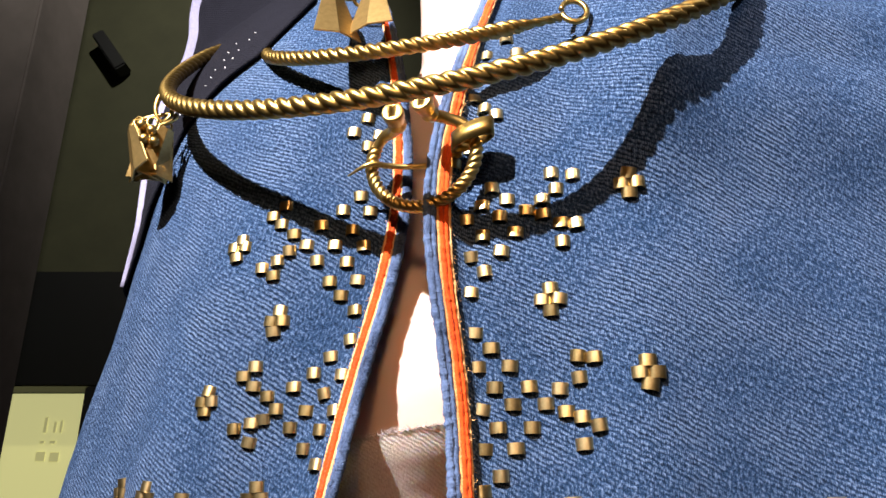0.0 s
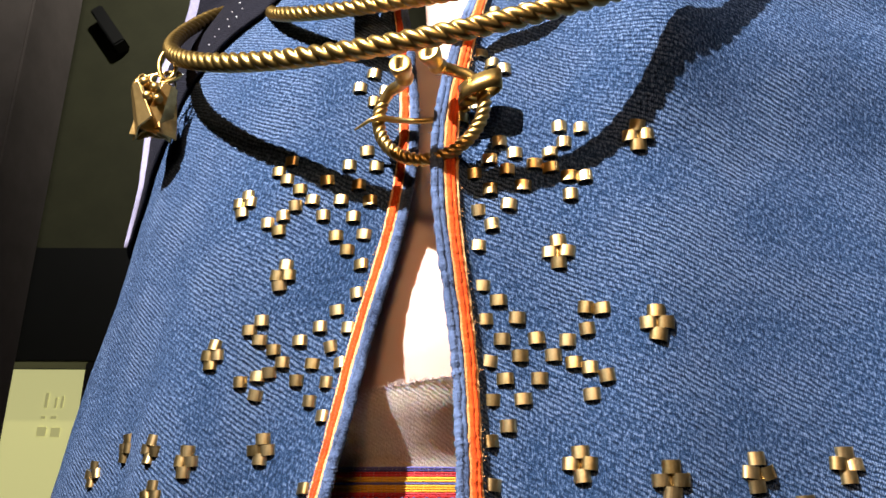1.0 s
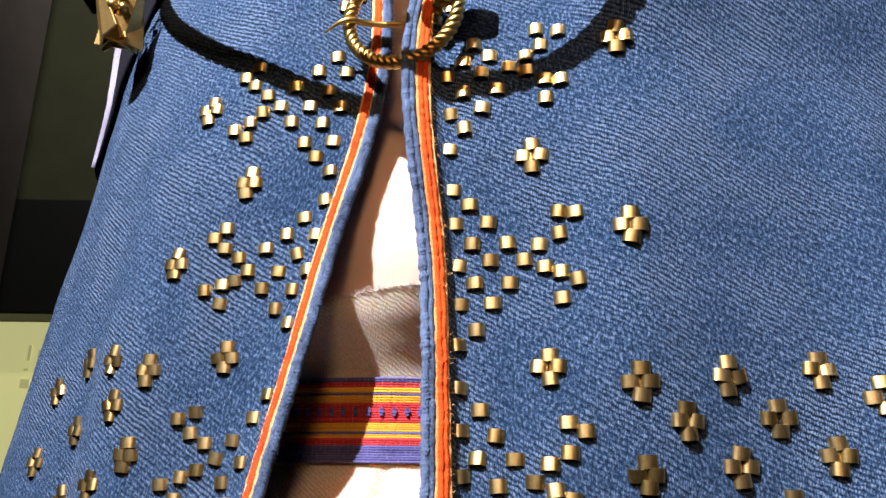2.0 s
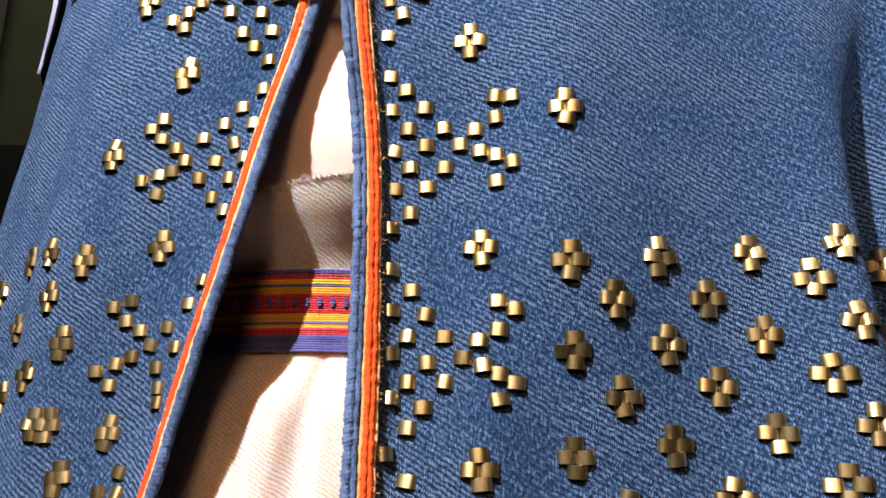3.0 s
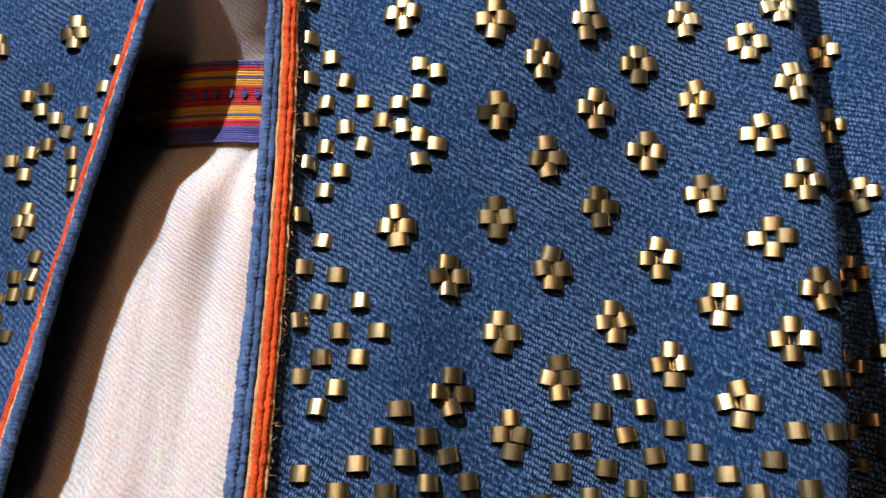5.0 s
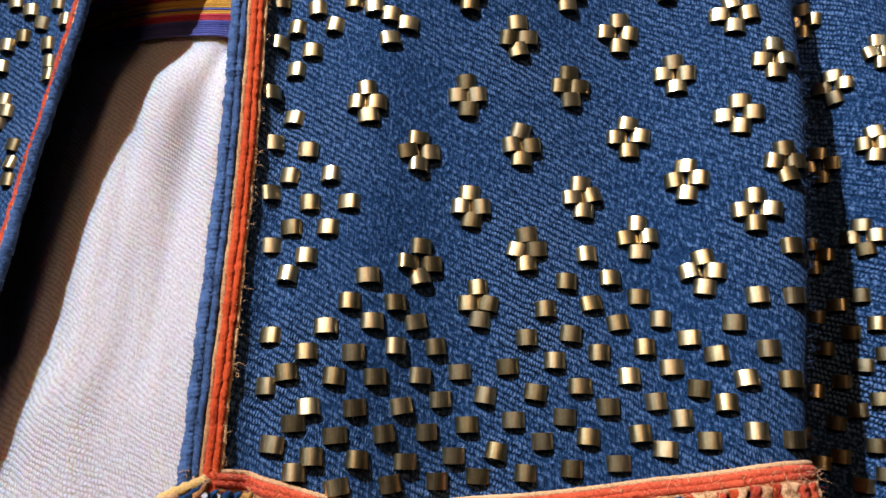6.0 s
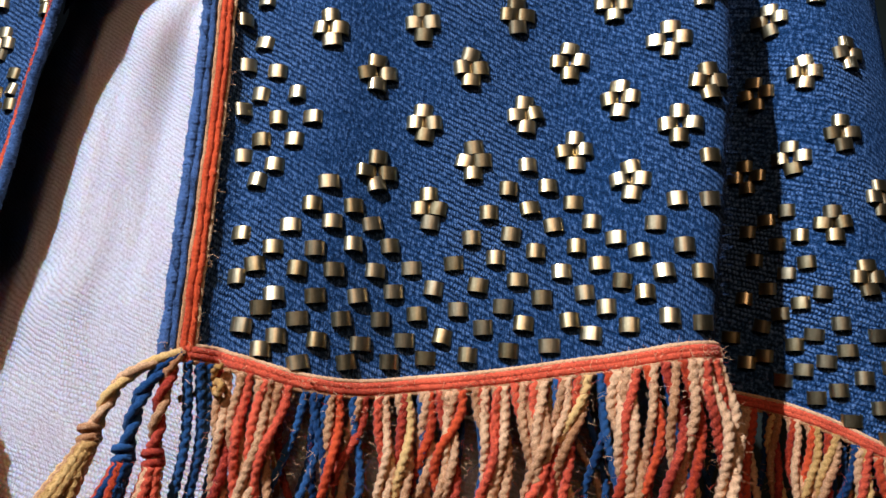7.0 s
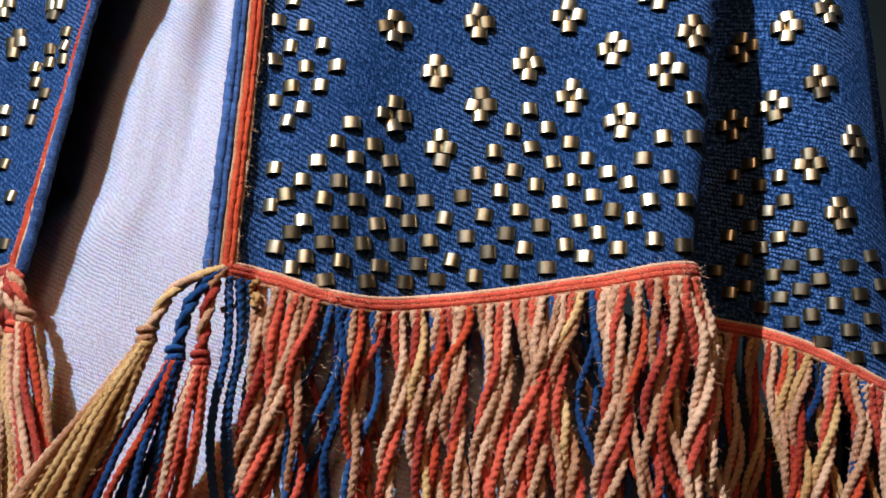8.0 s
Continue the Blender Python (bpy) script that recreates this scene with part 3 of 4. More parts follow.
# a stray knotted end of ochre yarn by the corner
p, out, across, up = on_cloth("right", 0.034, float(hem("right", 0.034)) - 0.002)
curl = [p + out * (.006 + .003 * math.sin(s * 1.3)) + across * (.0055 * math.cos(s) - .0006 * s) + up * (.0050 * math.sin(s) - .0012 * s) for s in np.linspace(1.2, 9.0, 46)]
curl += [curl[-1] + out * .001 * k - across * .0022 * k - up * .0011 * k for k in range(1, 7)]
v, f = tube(smooth_path(curl, 110), 0.0021, 12, 2, 0.009, 0.5)
mesh_object("stray_yarn", v, f, OCHRE_YARN, right_panel)
fringe("right", right_panel, 0.40, 0.60, 0.0040, 12)
fringe("left", left_panel, 0.02, 0.12, 0.0045, 13)


def corner_tassel(side, panel, cords, seed):
    """Plaited cords run from the cloak's corner to knots, from which loose yarn spreads."""
    rng = random.Random(seed)
    p, out, across, up = on_cloth(side, 0.008, float(hem(side, 0.008)) + 0.004)
    for dx, dz, mat, loose, lean, count, spread in cords:
        knot = p + across * dx + out * 0.006 + np.array((0, 0, -dz))
        bend = (p + knot) / 2 + out * 0.005 + across * (0.15 * dx) + np.array((0, 0, 0.006))
        path = smooth_path([p + out * 0.002, bend, knot], 40)
        for off, m in ((-.0016, mat), (.0016, loose[0])):
            wound = [q + across * (off * 1.2 * math.cos(j * 0.35)) + out * (off * 1.2 * math.sin(j * 0.35)) for j, q in enumerate(path)]
            v, f = tube(wound, 0.0029, 10, 2, 0.010, 0.5)
            mesh_object("tassel_cord", v, f, m, panel)
        ring = []
        for i in range(34):
            a = i * 0.55
            ring.append(knot + across * (0.0040 * math.cos(a)) + out * (0.0040 * math.sin(a)) + np.array((0, 0, 0.004 - 0.00024 * i + 0.0016 * math.sin(a * 0.5))))
        v, f = tube(ring, 0.0024, 9, 2, 0.008, 0.5)
        mesh_object("tassel_knot", v, f, mat, panel)
        for i in range(count):
            a = i * 2.4
            start = knot + across * (0.003 * math.cos(a)) + out * (0.003 * math.sin(a)) + np.array((0, 0, -0.003))
            strand(panel, start, out, across, rng.uniform(.14, .17), lean + spread * math.cos(a) + rng.uniform(-.04, .04), rng.uniform(.001, .003), rng.uniform(0, 6),
                   rng.uniform(.0023, .0028), rng.choice(loose), 0.006 * math.sin(a), "tassel_strand")


corner_tassel("right", right_panel, (
    (-0.040, 0.042, CREAM_YARN, (OCHRE_YARN, CREAM_YARN, CREAM_YARN), -0.55, 17, 0.16),
    (-0.024, 0.053, BLUE_YARN, (BLUE_YARN, RED_YARN, ORANGE_YARN), -0.36, 12, 0.14),
    (-0.010, 0.056, RED_YARN, (CREAM_YARN, RED_YARN, CREAM_YARN), -0.18, 11, 0.12)), 21)
corner_tassel("left", left_panel, (
    (-0.030, 0.034, CREAM_YARN, (RED_YARN, CREAM_YARN, ORANGE_YARN), -0.35, 9, 0.14),
    (-0.014, 0.042, RED_YARN, (CREAM_YARN, RED_YARN, OCHRE_YARN), -0.20, 9, 0.12),
    (0.006, 0.050, CREAM_YARN, (RED_YARN, ORANGE_YARN, BLUE_YARN), 0.0, 9, 0.10)), 22)



def fuzz(panel, spots, mat, seed, longest=0.006):
    """Loose wool hairs that stand off the cloth at the given (place, outward way)."""
    rng = random.Random(seed)
    verts, faces = [], []
    for p, out in spots:
        d = np.array((rng.gauss(0, 1), rng.gauss(0, 1), rng.gauss(0, 1))) + out * 0.9
        d /= np.linalg.norm(d)
        bend = np.array((rng.gauss(0, 1), rng.gauss(0, 1), rng.gauss(0, 1))) * 0.3
        size = rng.uniform(0.3, 1.0) * longest
        v, f = tube([p, p + d * size * 0.4, p + (d + bend * 0.5) * size * 0.75, p + (d + bend) * size], (.00017, .00015, .00012, .00007), 3, cap=False)
        faces += [tuple(i + len(verts) for i in q) for q in f]
        verts += v
    return tagged(mesh_object("wool_fuzz", verts, faces, mat, panel), kind="stuff")


def edge_spots(side, u, count, seed):
    rng = random.Random(seed)
    spots = []
    for i in range(count):
        uu = u + rng.uniform(-.002, .002)
        p, out, across, up = on_cloth(side, uu, rng.uniform(float(hem(side, u)), 1.72))
        spots.append((p + out * 0.002, out - across * (0.8 if u < 0.006 else -0.4)))
    return spots


def hem_spots(side, u0, u1, count, seed, depth=0.10):
    rng = random.Random(seed)
    spots = []
    for i in range(count):
        u = rng.uniform(u0, u1)
        z = float(hem(side, u))
        p, out, across, up = on_cloth(side, u, z)
        spots.append((p + out * rng.uniform(0.001, 0.006) - np.array((0, 0, depth * rng.random() ** 1.5 - 0.008)), out))
    return spots


for side, panel in (("right", right_panel), ("left", left_panel)):
    fuzz(panel, edge_spots(side, 0.0015, 1900, 31), EDGE_YARN, 41, 0.005)
    fuzz(panel, edge_spots(side, 0.0156, 420, 32), CREAM_YARN, 42, 0.0035)
fuzz(right_panel, hem_spots("right", 0.0, 0.33, 1100, 33), CREAM_YARN, 43, 0.006)
fuzz(right_panel, hem_spots("right", 0.0, 0.56, 700, 34), RED_YARN, 44, 0.006)
for i, (mat, spots) in enumerate(HAIRS.items()):
    fuzz(right_panel, spots, mat, 70 + i, 0.0065)
fold_rng = random.Random(35)
fold_spots = []
for i in range(500):
    p, out, across, up = on_cloth("right", 0.325 + fold_rng.uniform(-.004, .006), fold_rng.uniform(1.03, 1.42))
    fold_spots.append((p, out + across))
fuzz(right_panel, fold_spots, EDGE_YARN, 45, 0.006)

# ---- neck rings, pendants and brooch ----


def ring_frame(cx, cy, cz, radius, tilt, roll):
    turn = Euler((tilt, roll, 0)).to_matrix()

    def at(degrees, r=radius):
        a = radians(degrees)
        return np.array(turn @ Vector((r * math.sin(a), -r * math.cos(a), 0))) + np.array((cx, cy, cz))
    return at


outer = ring_frame(.011, .6563, 1.8551, .2998, .7867, -.3086)
inner = ring_frame(.0043, .648, 1.8364, .1848, .7158, -.2192)


def wire(name, path, radius, parent, sides=10, mat=BRONZE, label=""):
    v, f = tube(path, radius, sides)
    return mesh_object(name, v, f, mat, parent, label)


def neck_ring(name, label, at, first, last, bar, turn_pitch):
    ring = thing(name, label, "neck ring")
    path = np.array([at(a) for a in np.linspace(first, last, 1500)])
    ends = np.clip(np.minimum(np.linspace(0, 12, 1500), np.linspace(12, 0, 1500)), 0.55, 1)
    v, f = tube(path, bar * ends, 30, 3, turn_pitch, 0.34, lumpy=0.02)
    mesh_object("twisted_bar", v, f, BRONZE, ring)
    return ring


outer_ring = neck_ring("large_neck_ring", "large twisted gilt bronze neck ring with hanging pendants", outer, -140, 150, 0.0080, 0.036)
inner_ring = neck_ring("neck_ring", "twisted gilt bronze neck ring ending in a loop", inner, -150, 22, 0.0067, 0.030)
loop_centre = inner(22) + np.array((0.012, 0.0, 0.006))
wire("end_loop", [loop_centre + np.array((0.0105 * math.cos(a), 0.003 * math.sin(a), 0.0125 * math.sin(a))) for a in np.linspace(-2.9, 3.0, 40)], 0.0024, inner_ring)


def pendant(parent, top, width_top, width, height, yaw, lean, roll=0.0, mat=GILT):
    """A folded trapezoid plate that hangs from a ring of wire."""
    bm = bmesh.new()
    t = 0.0008
    m = Matrix.Translation(top) @ Euler((lean, roll, yaw)).to_matrix().to_4x4()
    ring = []
    for y in (-t, t):
        ring.append([bm.verts.new(m @ Vector(c)) for c in ((-width_top / 2, y, -0.006), (0, y - 0.002, -0.006), (width_top / 2, y, -0.006),
                                                           (width / 2, y + 0.002, -height), (0, y - 0.003, -height - 0.001), (-width / 2, y + 0.002, -height))])
    a, b = ring
    for q in ((0, 1, 4, 5), (1, 2, 3, 4)):
        bm.faces.new([a[i] for i in q])
        bm.faces.new([b[i] for i in reversed(q)])
    for i in range(6):
        j = (i + 1) % 6
        bm.faces.new((a[j], a[i], b[i], b[j]))
    bmesh.ops.bevel(bm, geom=bm.edges[:], offset=0.0003, segments=1, affect="EDGES")
    plate = part("pendant_plate", bm, mat, parent)
    loop = [np.array(m @ Vector((0.0045 * math.cos(s), 0.0015 * math.sin(s), -0.003 + 0.005 * math.sin(s)))) for s in np.linspace(0, 6.28, 24)]
    wire("pendant_loop", loop, 0.0011, parent, 6)
    return plate


hang = np.array((-0.272, 0.645, 1.732))
wire("hanging_link", [hang + np.array((0.007 * math.cos(s), 0.003 * math.cos(s), 0.016 * math.sin(s))) for s in np.linspace(0, 6.28, 30)], 0.0023, outer_ring)
base = hang + np.array((-0.008, 0, -0.016))
wire("hanging_link", [base + np.array((0.021 * math.cos(s), 0.009 * math.sin(s), 0.012 * math.sin(s) + 0.004 * math.cos(s))) for s in np.linspace(0, 6.28, 36)], 0.0021, outer_ring)
for dx, dy, yaw, lean, roll in ((-.020, -.004, -.8, .10, -.35), (-.010, -.012, -.2, .30, -.15), (.004, -.012, .25, .25, .05), (.016, -.004, .8, .1, .12), (.010, .008, .5, -.2, .1), (-.008, .010, -.4, -.2, -.2)):
    pendant(outer_ring, Vector((base[0] + dx, base[1] + dy, base[2] - 0.004)), 0.015, 0.033, 0.058, yaw, lean, roll)
for dx, dz in ((-.004, -.012), (.006, -.018), (.0, -.027), (.010, -.030)):
    bm = bmesh.new()
    bmesh.ops.create_uvsphere(bm, u_segments=12, v_segments=8, radius=0.0048, matrix=Matrix.Translation(base + np.array((dx, -.016, dz))))
    part("rattle_bead", bm, BRONZE, outer_ring, smooth=True)

necklace = thing("pendant_necklace", "gilt trapezoid pendants hanging from a chain at the throat", "necklace")
chain_at = (-0.080, 0.575, 1.815)
for i in range(7):
    c = np.array(chain_at) + np.array((0.012 * i - 0.03, -0.004 * i + 0.01, 0.006 * abs(i - 3) - 0.012))
    wire("chain_link", [c + np.array((0.008 * math.cos(s), 0.003 * math.sin(s) * (-1) ** i, 0.006 * math.sin(s))) for s in np.linspace(0, 6.28, 20)], 0.0016, necklace, 7)
pendant(necklace, Vector((-0.100, 0.560, 1.806)), 0.016, 0.042, 0.074, 0.45, -0.38)
pendant(necklace, Vector((-0.062, 0.560, 1.812)), 0.016, 0.042, 0.072, -0.35, -0.34, -0.12)


def brooch():
    item = thing("penannular_brooch", "gilt bronze penannular brooch with twisted hoop, knobbed ends and pin", "brooch")

    def at(px, pz, lift=0.0):
        """Across and up in the plane of the brooch, in metres from its middle."""
        x = -0.0155 + px
        return np.array((x, 0.529 - 0.36 * px - lift, 1.618 + pz))
    hoop = [at(0.041 * math.sin(a), -0.0405 * math.cos(a)) for a in np.linspace(-1.95, 1.75, 400)]
    v, f = tube(hoop, 0.0054, 30, 3, 0.0165, 0.32, lumpy=0.02)
    mesh_object("twisted_hoop", v, f, BRONZE, item)
    left = smooth_path([hoop[0], at(-.032, .022, .004), at(-.024, .022, .010), at(-.0195, .021, .020)], 24)
    wire("left_arm", left, np.linspace(.0042, .0052, 24), item, 12)
    right = smooth_path([hoop[-1], at(.032, .021, .003), at(.018, .026, .010), at(.006, .026, .020)], 24)
    wire("right_arm", right, np.linspace(.0042, .0050, 24), item, 12)
    for end, before, name in ((left[-1], left[-4], "left_knob"), (right[-1], right[-4], "right_knob")):
        d = (end - before) / np.linalg.norm(end - before)
        d = d * 0.2 + np.array((-0.24, -0.84, 0.16))
        d /= np.linalg.norm(d)
        prof = ((0, .0055), (.003, .0075), (.006, .0082), (.008, .0068), (.010, .0070), (.016, .0092), (.021, .0098), (.0222, .0094), (.0226, .0086), (.0224, .0060), (.0224, .003), (.0224, .0003))
        pts = [end + d * (s - 0.004) for s, r in prof]
        v, f = tube(pts, [r * 0.90 for s, r in prof], 20)
        knob = mesh_object(name, v, f, BRONZE, item, smooth=False)
        knob.data.shade_smooth()
    # the pin's collar: a broad band bent round the hoop
    c = at(.038, .012, .002)
    band = []
    for s in np.linspace(0, 6.28, 28):
        band.append(c + np.array((0.0165 * math.cos(s), -0.010 * math.sin(s) - 0.35 * 0.0165 * math.cos(s), 0.004 * math.cos(s))))
    verts, faces = [], []
    for ring_r in (1.0, 0.86):
        for h in (-0.0075, 0.0075):
            for p in band[:-1]:
                verts.append(c + (p - c) * ring_r + np.array((0, 0, h)))
    n = len(band) - 1
    for i in range(n):
        j = (i + 1) % n
        faces += [(i, j, n + j, n + i), (2 * n + j, 2 * n + i, 3 * n + i, 3 * n + j), (n + i, n + j, 3 * n + j, 3 * n + i), (j, i, 2 * n + i, 2 * n + j)]
    mesh_object("pin_collar", verts, faces, BRONZE, item)
    pin = smooth_path([at(.030, .004, -.012), at(.0, .0, -.014), at(-.028, .0, -.004), at(-.042, -.002, .008), at(-.060, -.008, .006)], 40)
    wire("pin", pin, np.concatenate([np.full(28, .0024), np.linspace(.0026, .0006, 12)]), item, 10)
    return item


brooch()

# ---- dark mantle over the shoulder, with beads and a pale edge ----


def mantle():
    item = thing("dark_mantle", "black woollen mantle with pale edge and small white beads", "mantle")
    keys = (1.58, 1.62, 1.67, 1.725, 1.765, 1.78, 1.86)
    inner_u = (0.40, 0.372, 0.34, 0.31, 0.25, 0.20, 0.14)
    zs = np.linspace(1.58, 2.12, 100)
    verts, uvs, faces = [], [], []
    m = 60
    for i, z in enumerate(zs):
        a = float(np.interp(z, keys, inner_u))
        for j in range(m):
            u = a + (0.53 - a) * j / (m - 1)
            p, out, across, up = on_cloth("left", u, min(z, 1.93))
            p = p + np.array((0, 0.1, 1)) * max(0, z - 1.93)
            verts.append(p + out * (0.005 + 0.002 * noise.noise(Vector((u * 18, z * 12, 0)))))
            uvs.append((-u, z))
        if i:
            b, c = (i - 1) * m, i * m
            faces += [(b + j, c + j, c + j + 1, b + j + 1) for j in range(m - 1)]
    cloth = mesh_object("mantle_cloth", verts, [q[::-1] for q in faces], BLACK_WOOL, item, uvs=uvs)
    thick = cloth.modifiers.new("thickness", "SOLIDIFY")
    thick.thickness, thick.offset = 0.003, 0
    border = []
    for z in np.linspace(1.58, 2.12, 60):
        p, out, across, up = on_cloth("left", 0.405 + 0.006 * math.sin(z * 60), min(z, 1.93))
        p = p + np.array((0, 0.1, 1)) * max(0, z - 1.93)
        border.append(p + out * 0.008)
    v, f = tube(border, np.linspace(0.0022, 0.0120, 60), 10, flat=0.35)
    mesh_object("pale_border", v, f, LIGHT_EDGE, item, "pale lavender border tape")
    rng = random.Random(5)
    for row in range(2):
        for i in range(13):
            z = 1.70 + 0.15 * i / 15
            u = float(np.interp(z, keys, inner_u)) + 0.035 + 0.03 * row + rng.uniform(-.003, .003)
            if u > 0.4:
                continue
            p, out, across, up = on_cloth("left", u, z)
            bm = bmesh.new()
            bmesh.ops.create_icosphere(bm, subdivisions=1, radius=0.0009, matrix=Matrix.Translation(p + out * 0.0105))
            part("bead", bm, WHITE_BEAD, item, smooth=True)
    return item


mantle()

# ---- brass coils ----


def coil_mesh(width, height, depth, square):
    """A short bent brass strip that arches out of the cloth: open ends above and below, walls 0.9 mm thick."""
    verts, faces, n = [], [], 8
    for shrink, inset in ((1.0, 0.0), (1.0, 0.0), (0.80, 0.0), (0.80, 0.0)):
        for h in (-height / 2, height / 2):
            for i in range(n + 1):
                a = math.pi * i / n
                cx, sx = math.cos(a), math.sin(a)
                x = math.copysign(abs(cx) ** square, cx) * width / 2 * shrink
                y = abs(sx) ** square * depth * shrink
                verts.append((x, -y + 0.0008, h))
    k = n + 1
    for i in range(n):
        # outer face, inner face, and the two rims on vertices of their own
        faces += [(i, i + 1, k + i + 1, k + i), (6 * k + i + 1, 6 * k + i, 7 * k + i, 7 * k + i + 1),
                  (3 * k + i, 3 * k + i + 1, 5 * k + i + 1, 5 * k + i), (2 * k + i + 1, 2 * k + i, 4 * k + i, 4 * k + i + 1)]
    data = bpy.data.meshes.new("coil")
    data.from_pydata(verts, [], [q[::-1] for q in faces])
    data.materials.append(BRASS)
    data.shade_smooth()
    return data


COILS = [coil_mesh(w, h, d, s) for w, h, d, s in ((.0122, .0080, .0046, .80), (.0116, .0083, .0050, .86), (.0125, .0077, .0044, .74), (.0120, .0082, .0047, .80))]
coil_rng = random.Random(77)


def coil(panel, side, u, z, spread=1.0):
    p, out, across, up = on_cloth(side, u, z)
    right = across if side == "right" else -across
    up = np.cross(right, -out)
    up /= np.linalg.norm(up)
    right = np.cross(-out, up)
    m = Matrix(((right[0], -out[0], up[0], p[0]), (right[1], -out[1], up[1], p[1]), (right[2], -out[2], up[2], p[2]), (0, 0, 0, 1)))
    ob = new("coil", coil_rng.choice(COILS))
    ob.parent = panel
    ob.matrix_basis = m @ pose(0, 0, 0, coil_rng.gauss(0, 4), coil_rng.gauss(0, 4) * spread, coil_rng.gauss(0, 5))
    return ob


def coils(panel, side, places):
    for u, z in places:
        coil(panel, side, u / 1000, z / 1000)


def crosses(panel, side, places):
    """Four coils each: one above, one below, two beside each other."""
    for u, z in places:
        for du, dz in ((0, .0078), (-.0058, 0), (.0058, 0.0), (0, -.0078)):
            coil(panel, side, u / 1000 + du + coil_rng.gauss(0, .0004), z / 1000 + dz + coil_rng.gauss(0, .0004), 1.4)


crosses(right_panel, "right", [(138, 1585), (80, 1502)])
crosses(right_panel, "right", [(138, 1445), (85, 1355)])
crosses(right_panel, "right", [(138, 1345), (202, 1350), (262, 1355), (313, 1362)])
crosses(right_panel, "right", [(170, 1322), (232, 1325), (295, 1338)])
crosses(right_panel, "right", [(140, 1290), (205, 1295), (265, 1302), (313, 1310)])
crosses(right_panel, "right", [(173, 1263), (235, 1270), (295, 1278)])
crosses(right_panel, "right", [(82, 1220), (140, 1228), (205, 1235), (265, 1243), (310, 1248)])
crosses(right_panel, "right", [(112, 1193), (173, 1198), (238, 1205), (360, 1220)])
crosses(right_panel, "right", [(140, 1162), (208, 1168), (265, 1178), (310, 1185)])
crosses(right_panel, "right", [(292, 1215)])
crosses(right_panel, "right", [(112, 1130), (173, 1138), (238, 1145), (295, 1158)])
crosses(right_panel, "right", [(143, 1108), (268, 1125)])
crosses(right_panel, "right", [(485, 1215), (505, 1170), (473, 1155), (492, 1108), (528, 1125), (510, 1072), (458, 1205), (450, 1145)])
crosses(right_panel, "right", [(455, 1362), (455, 1308), (468, 1258)])
crosses(right_panel, "right", [(500, 1278), (518, 1228)])
coils(right_panel, "right", [(45, 1743), (28, 1728), (58, 1725), (25, 1680), (35, 1668), (45, 1660), (22, 1652), (32, 1645), (28, 1630), (18, 1615), (45, 1592), (38, 1578), (55, 1582), (50, 1568), (28, 1568), (68, 1572), (78, 1580), (88, 1588), (85, 1602), (100, 1598), (60, 1555), (78, 1568), (90, 1560), (100, 1558), (90, 1545), (38, 1553), (50, 1540), (30, 1538), (38, 1525), (28, 1510)])
coils(right_panel, "right", [(28, 1480), (38, 1468), (28, 1455), (50, 1455), (38, 1440), (62, 1440), (28, 1425), (50, 1428), (72, 1428), (82, 1438), (95, 1445), (95, 1460), (105, 1458), (38, 1412), (62, 1412), (85, 1422), (95, 1418), (105, 1412), (28, 1398), (50, 1398), (95, 1400), (38, 1380), (25, 1370)])
coils(right_panel, "right", [(25, 1342), (38, 1328), (25, 1315), (48, 1312), (35, 1298), (60, 1298), (25, 1288), (48, 1282), (72, 1285), (82, 1295), (95, 1302), (95, 1320), (105, 1315), (85, 1280), (95, 1275), (105, 1270), (35, 1270), (60, 1270), (95, 1260), (25, 1260), (45, 1255)])
coils(right_panel, "right", [(35, 1243), (22, 1228), (35, 1213), (25, 1198)])
coils(right_panel, "right", [(45, 1193), (35, 1178), (60, 1178), (25, 1168), (48, 1162), (72, 1162), (38, 1148), (60, 1148), (28, 1138), (48, 1132), (38, 1122)])
coils(right_panel, "right", [(85, 1122), (75, 1108), (100, 1108), (62, 1095), (88, 1098), (110, 1098)])
coils(right_panel, "right", [(208, 1135), (195, 1120), (220, 1122), (182, 1105), (208, 1108), (235, 1112), (170, 1090), (195, 1092), (222, 1098), (245, 1100)])
coils(right_panel, "right", [(32, 1090), (52, 1082), (78, 1082), (100, 1085), (120, 1085), (158, 1075), (185, 1078), (210, 1082), (235, 1085), (258, 1090), (280, 1098), (292, 1112), (348, 1132), (310, 1138)])
coils(right_panel, "right", [(42, 1072), (68, 1070), (90, 1070), (112, 1070), (132, 1072), (145, 1060), (173, 1062), (198, 1065), (225, 1070), (248, 1075), (270, 1082), (295, 1085), (310, 1112), (345, 1102)])
coils(right_panel, "right", [(32, 1065), (55, 1055), (80, 1055), (103, 1055), (122, 1058), (160, 1048), (188, 1050), (212, 1055), (238, 1058), (260, 1065), (283, 1070), (305, 1070)])
coils(right_panel, "right", [(48, 1048), (70, 1042), (95, 1042), (115, 1042), (135, 1045), (175, 1038), (200, 1040), (228, 1042), (250, 1050), (272, 1058), (350, 1058)])
coils(right_panel, "right", [(38, 1038), (58, 1032), (82, 1030), (105, 1028), (128, 1030), (150, 1032), (50, 1025), (72, 1018), (98, 1018), (120, 1018), (140, 1020), (165, 1022), (190, 1025), (215, 1028), (240, 1035), (262, 1040), (285, 1045), (305, 1042)])
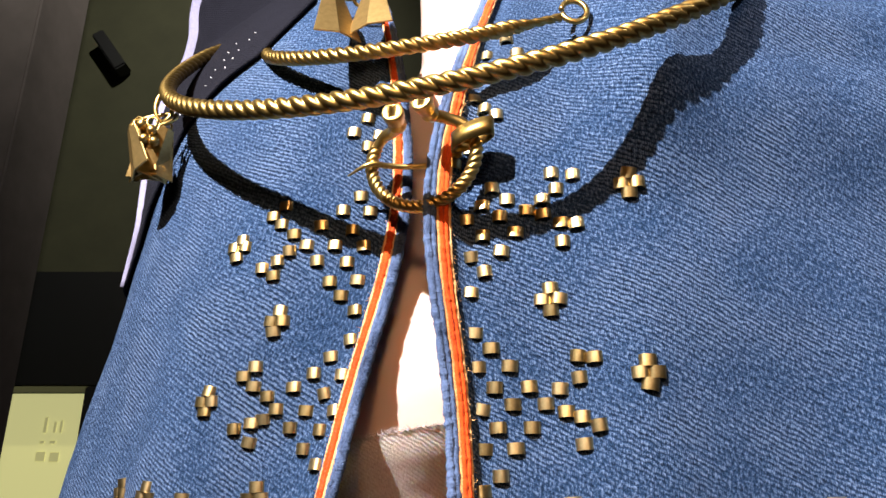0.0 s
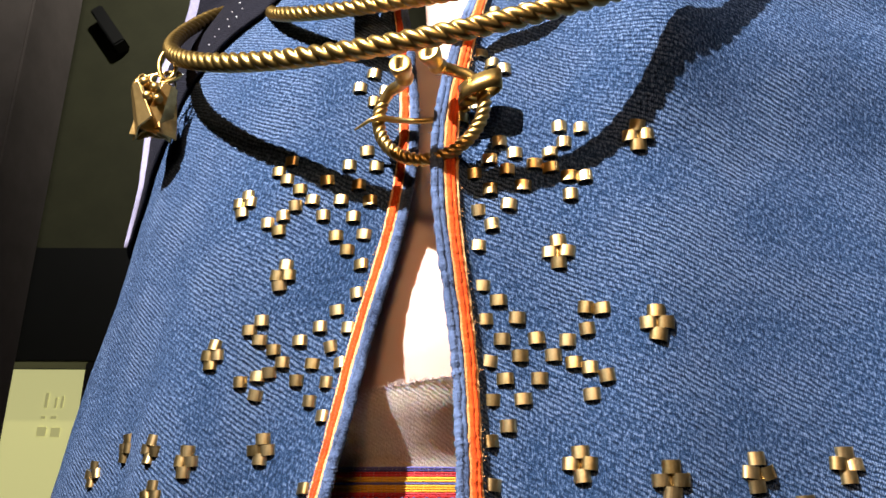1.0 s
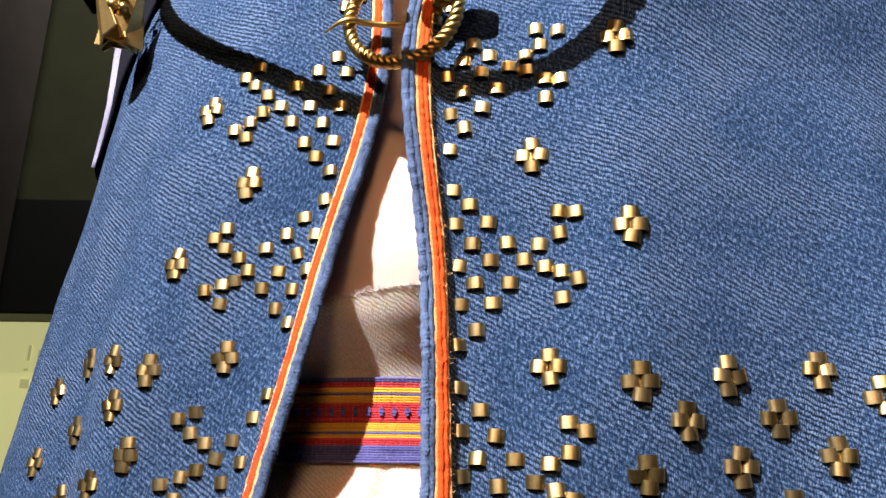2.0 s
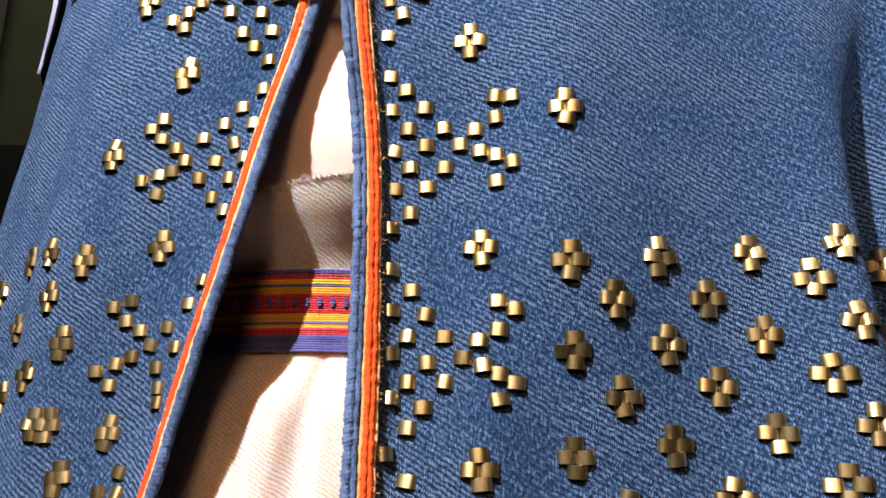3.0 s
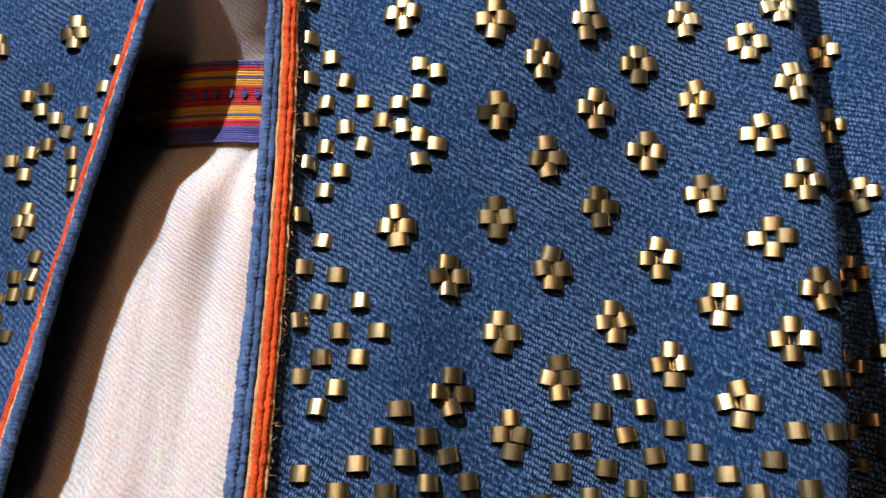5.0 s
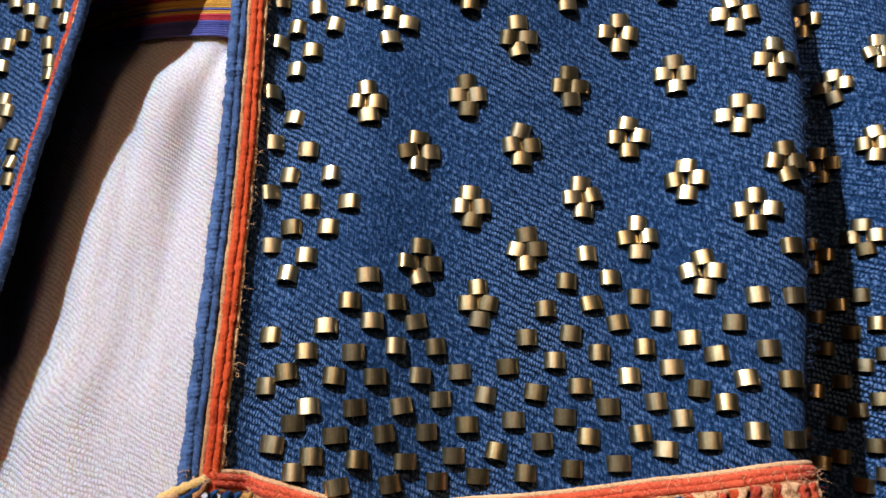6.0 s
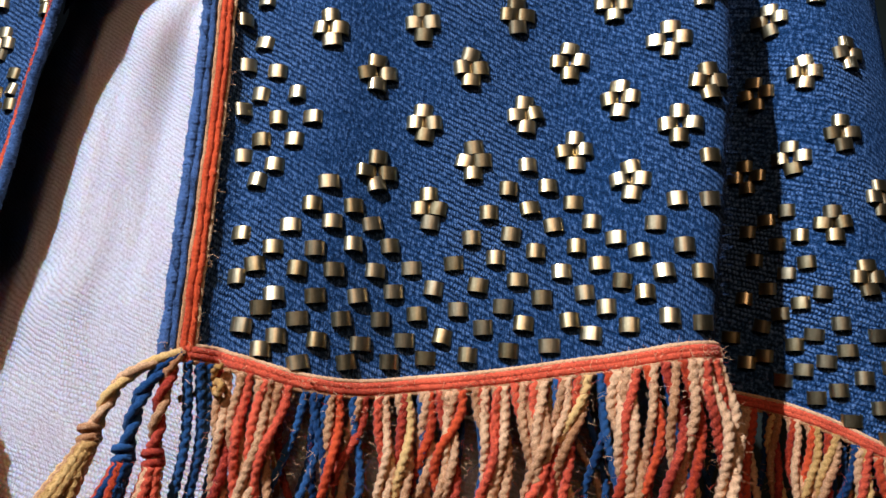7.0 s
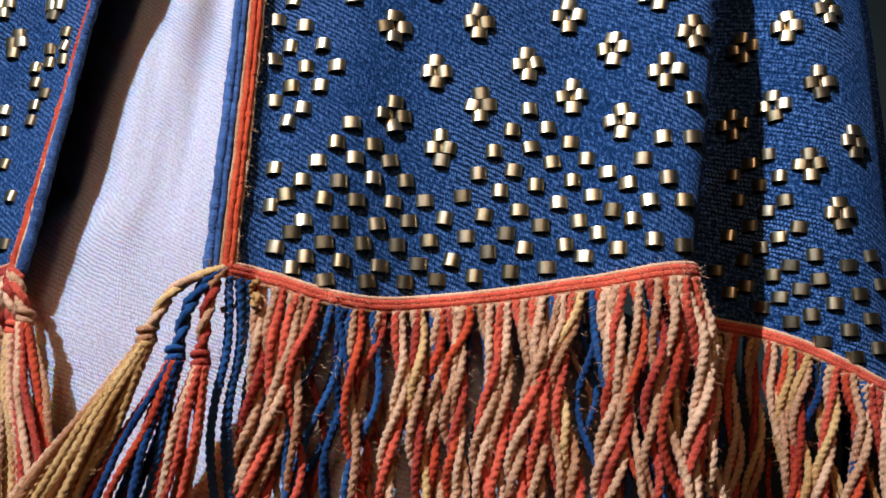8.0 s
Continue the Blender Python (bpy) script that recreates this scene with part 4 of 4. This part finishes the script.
coils(right_panel, "right", [(468, 1118), (473, 1100), (475, 1082), (465, 1075), (482, 1062), (470, 1055), (458, 1112), (462, 1095), (448, 1105), (450, 1085), (455, 1065), (442, 1058), (460, 1048)])
coils(right_panel, "right", [(475, 1035), (490, 1042), (512, 1035), (480, 1018), (492, 1025), (500, 1008), (518, 1015), (473, 995), (485, 1000), (508, 990), (525, 998), (490, 982), (510, 972), (528, 978), (538, 1022), (532, 1042), (432, 1032), (450, 1040), (465, 1028), (468, 1012), (450, 1020), (440, 1015), (458, 1005)])
crosses(left_panel, "left", [(157, 1565), (96, 1500), (146, 1440)])
crosses(left_panel, "left", [(68, 1368), (146, 1360), (259, 1375), (193, 1370), (316, 1355), (180, 1335), (261, 1320), (150, 1300), (320, 1295), (264, 1265), (186, 1278), (157, 1243), (73, 1238)])
crosses(left_panel, "left", [(112, 1208), (141, 1243)])
coils(left_panel, "left", [(64, 1662), (48, 1675), (32, 1658), (45, 1648), (48, 1602), (64, 1590), (36, 1588), (82, 1578), (50, 1572), (64, 1560), (36, 1558), (91, 1562), (105, 1572), (120, 1582), (130, 1590), (120, 1598), (77, 1548), (48, 1545), (105, 1558), (114, 1550), (127, 1545), (114, 1538), (59, 1530), (34, 1530), (45, 1518), (29, 1505), (25, 1482)])
coils(left_panel, "left", [(38, 1470), (48, 1458), (23, 1455), (61, 1448), (34, 1442), (45, 1430), (21, 1428), (70, 1432), (82, 1442), (98, 1450), (111, 1458), (102, 1465), (54, 1418), (29, 1415), (79, 1425), (89, 1422), (105, 1418), (86, 1408), (39, 1402), (25, 1390)])
coils(left_panel, "left", [(25, 1340), (32, 1325), (45, 1310), (68, 1308), (84, 1315), (100, 1325), (84, 1330), (55, 1298), (32, 1295), (70, 1290), (84, 1285), (104, 1280), (86, 1270), (45, 1282), (38, 1268), (34, 1258)])
coils(left_panel, "left", [(75, 1185), (64, 1200), (50, 1213), (46, 1200), (59, 1188), (68, 1172), (41, 1188)])
coils(left_panel, "left", [(52, 1162)])
coils(left_panel, "left", [(95, 1150), (59, 1152), (86, 1132), (68, 1105), (45, 1078), (57, 1140), (32, 1042)])
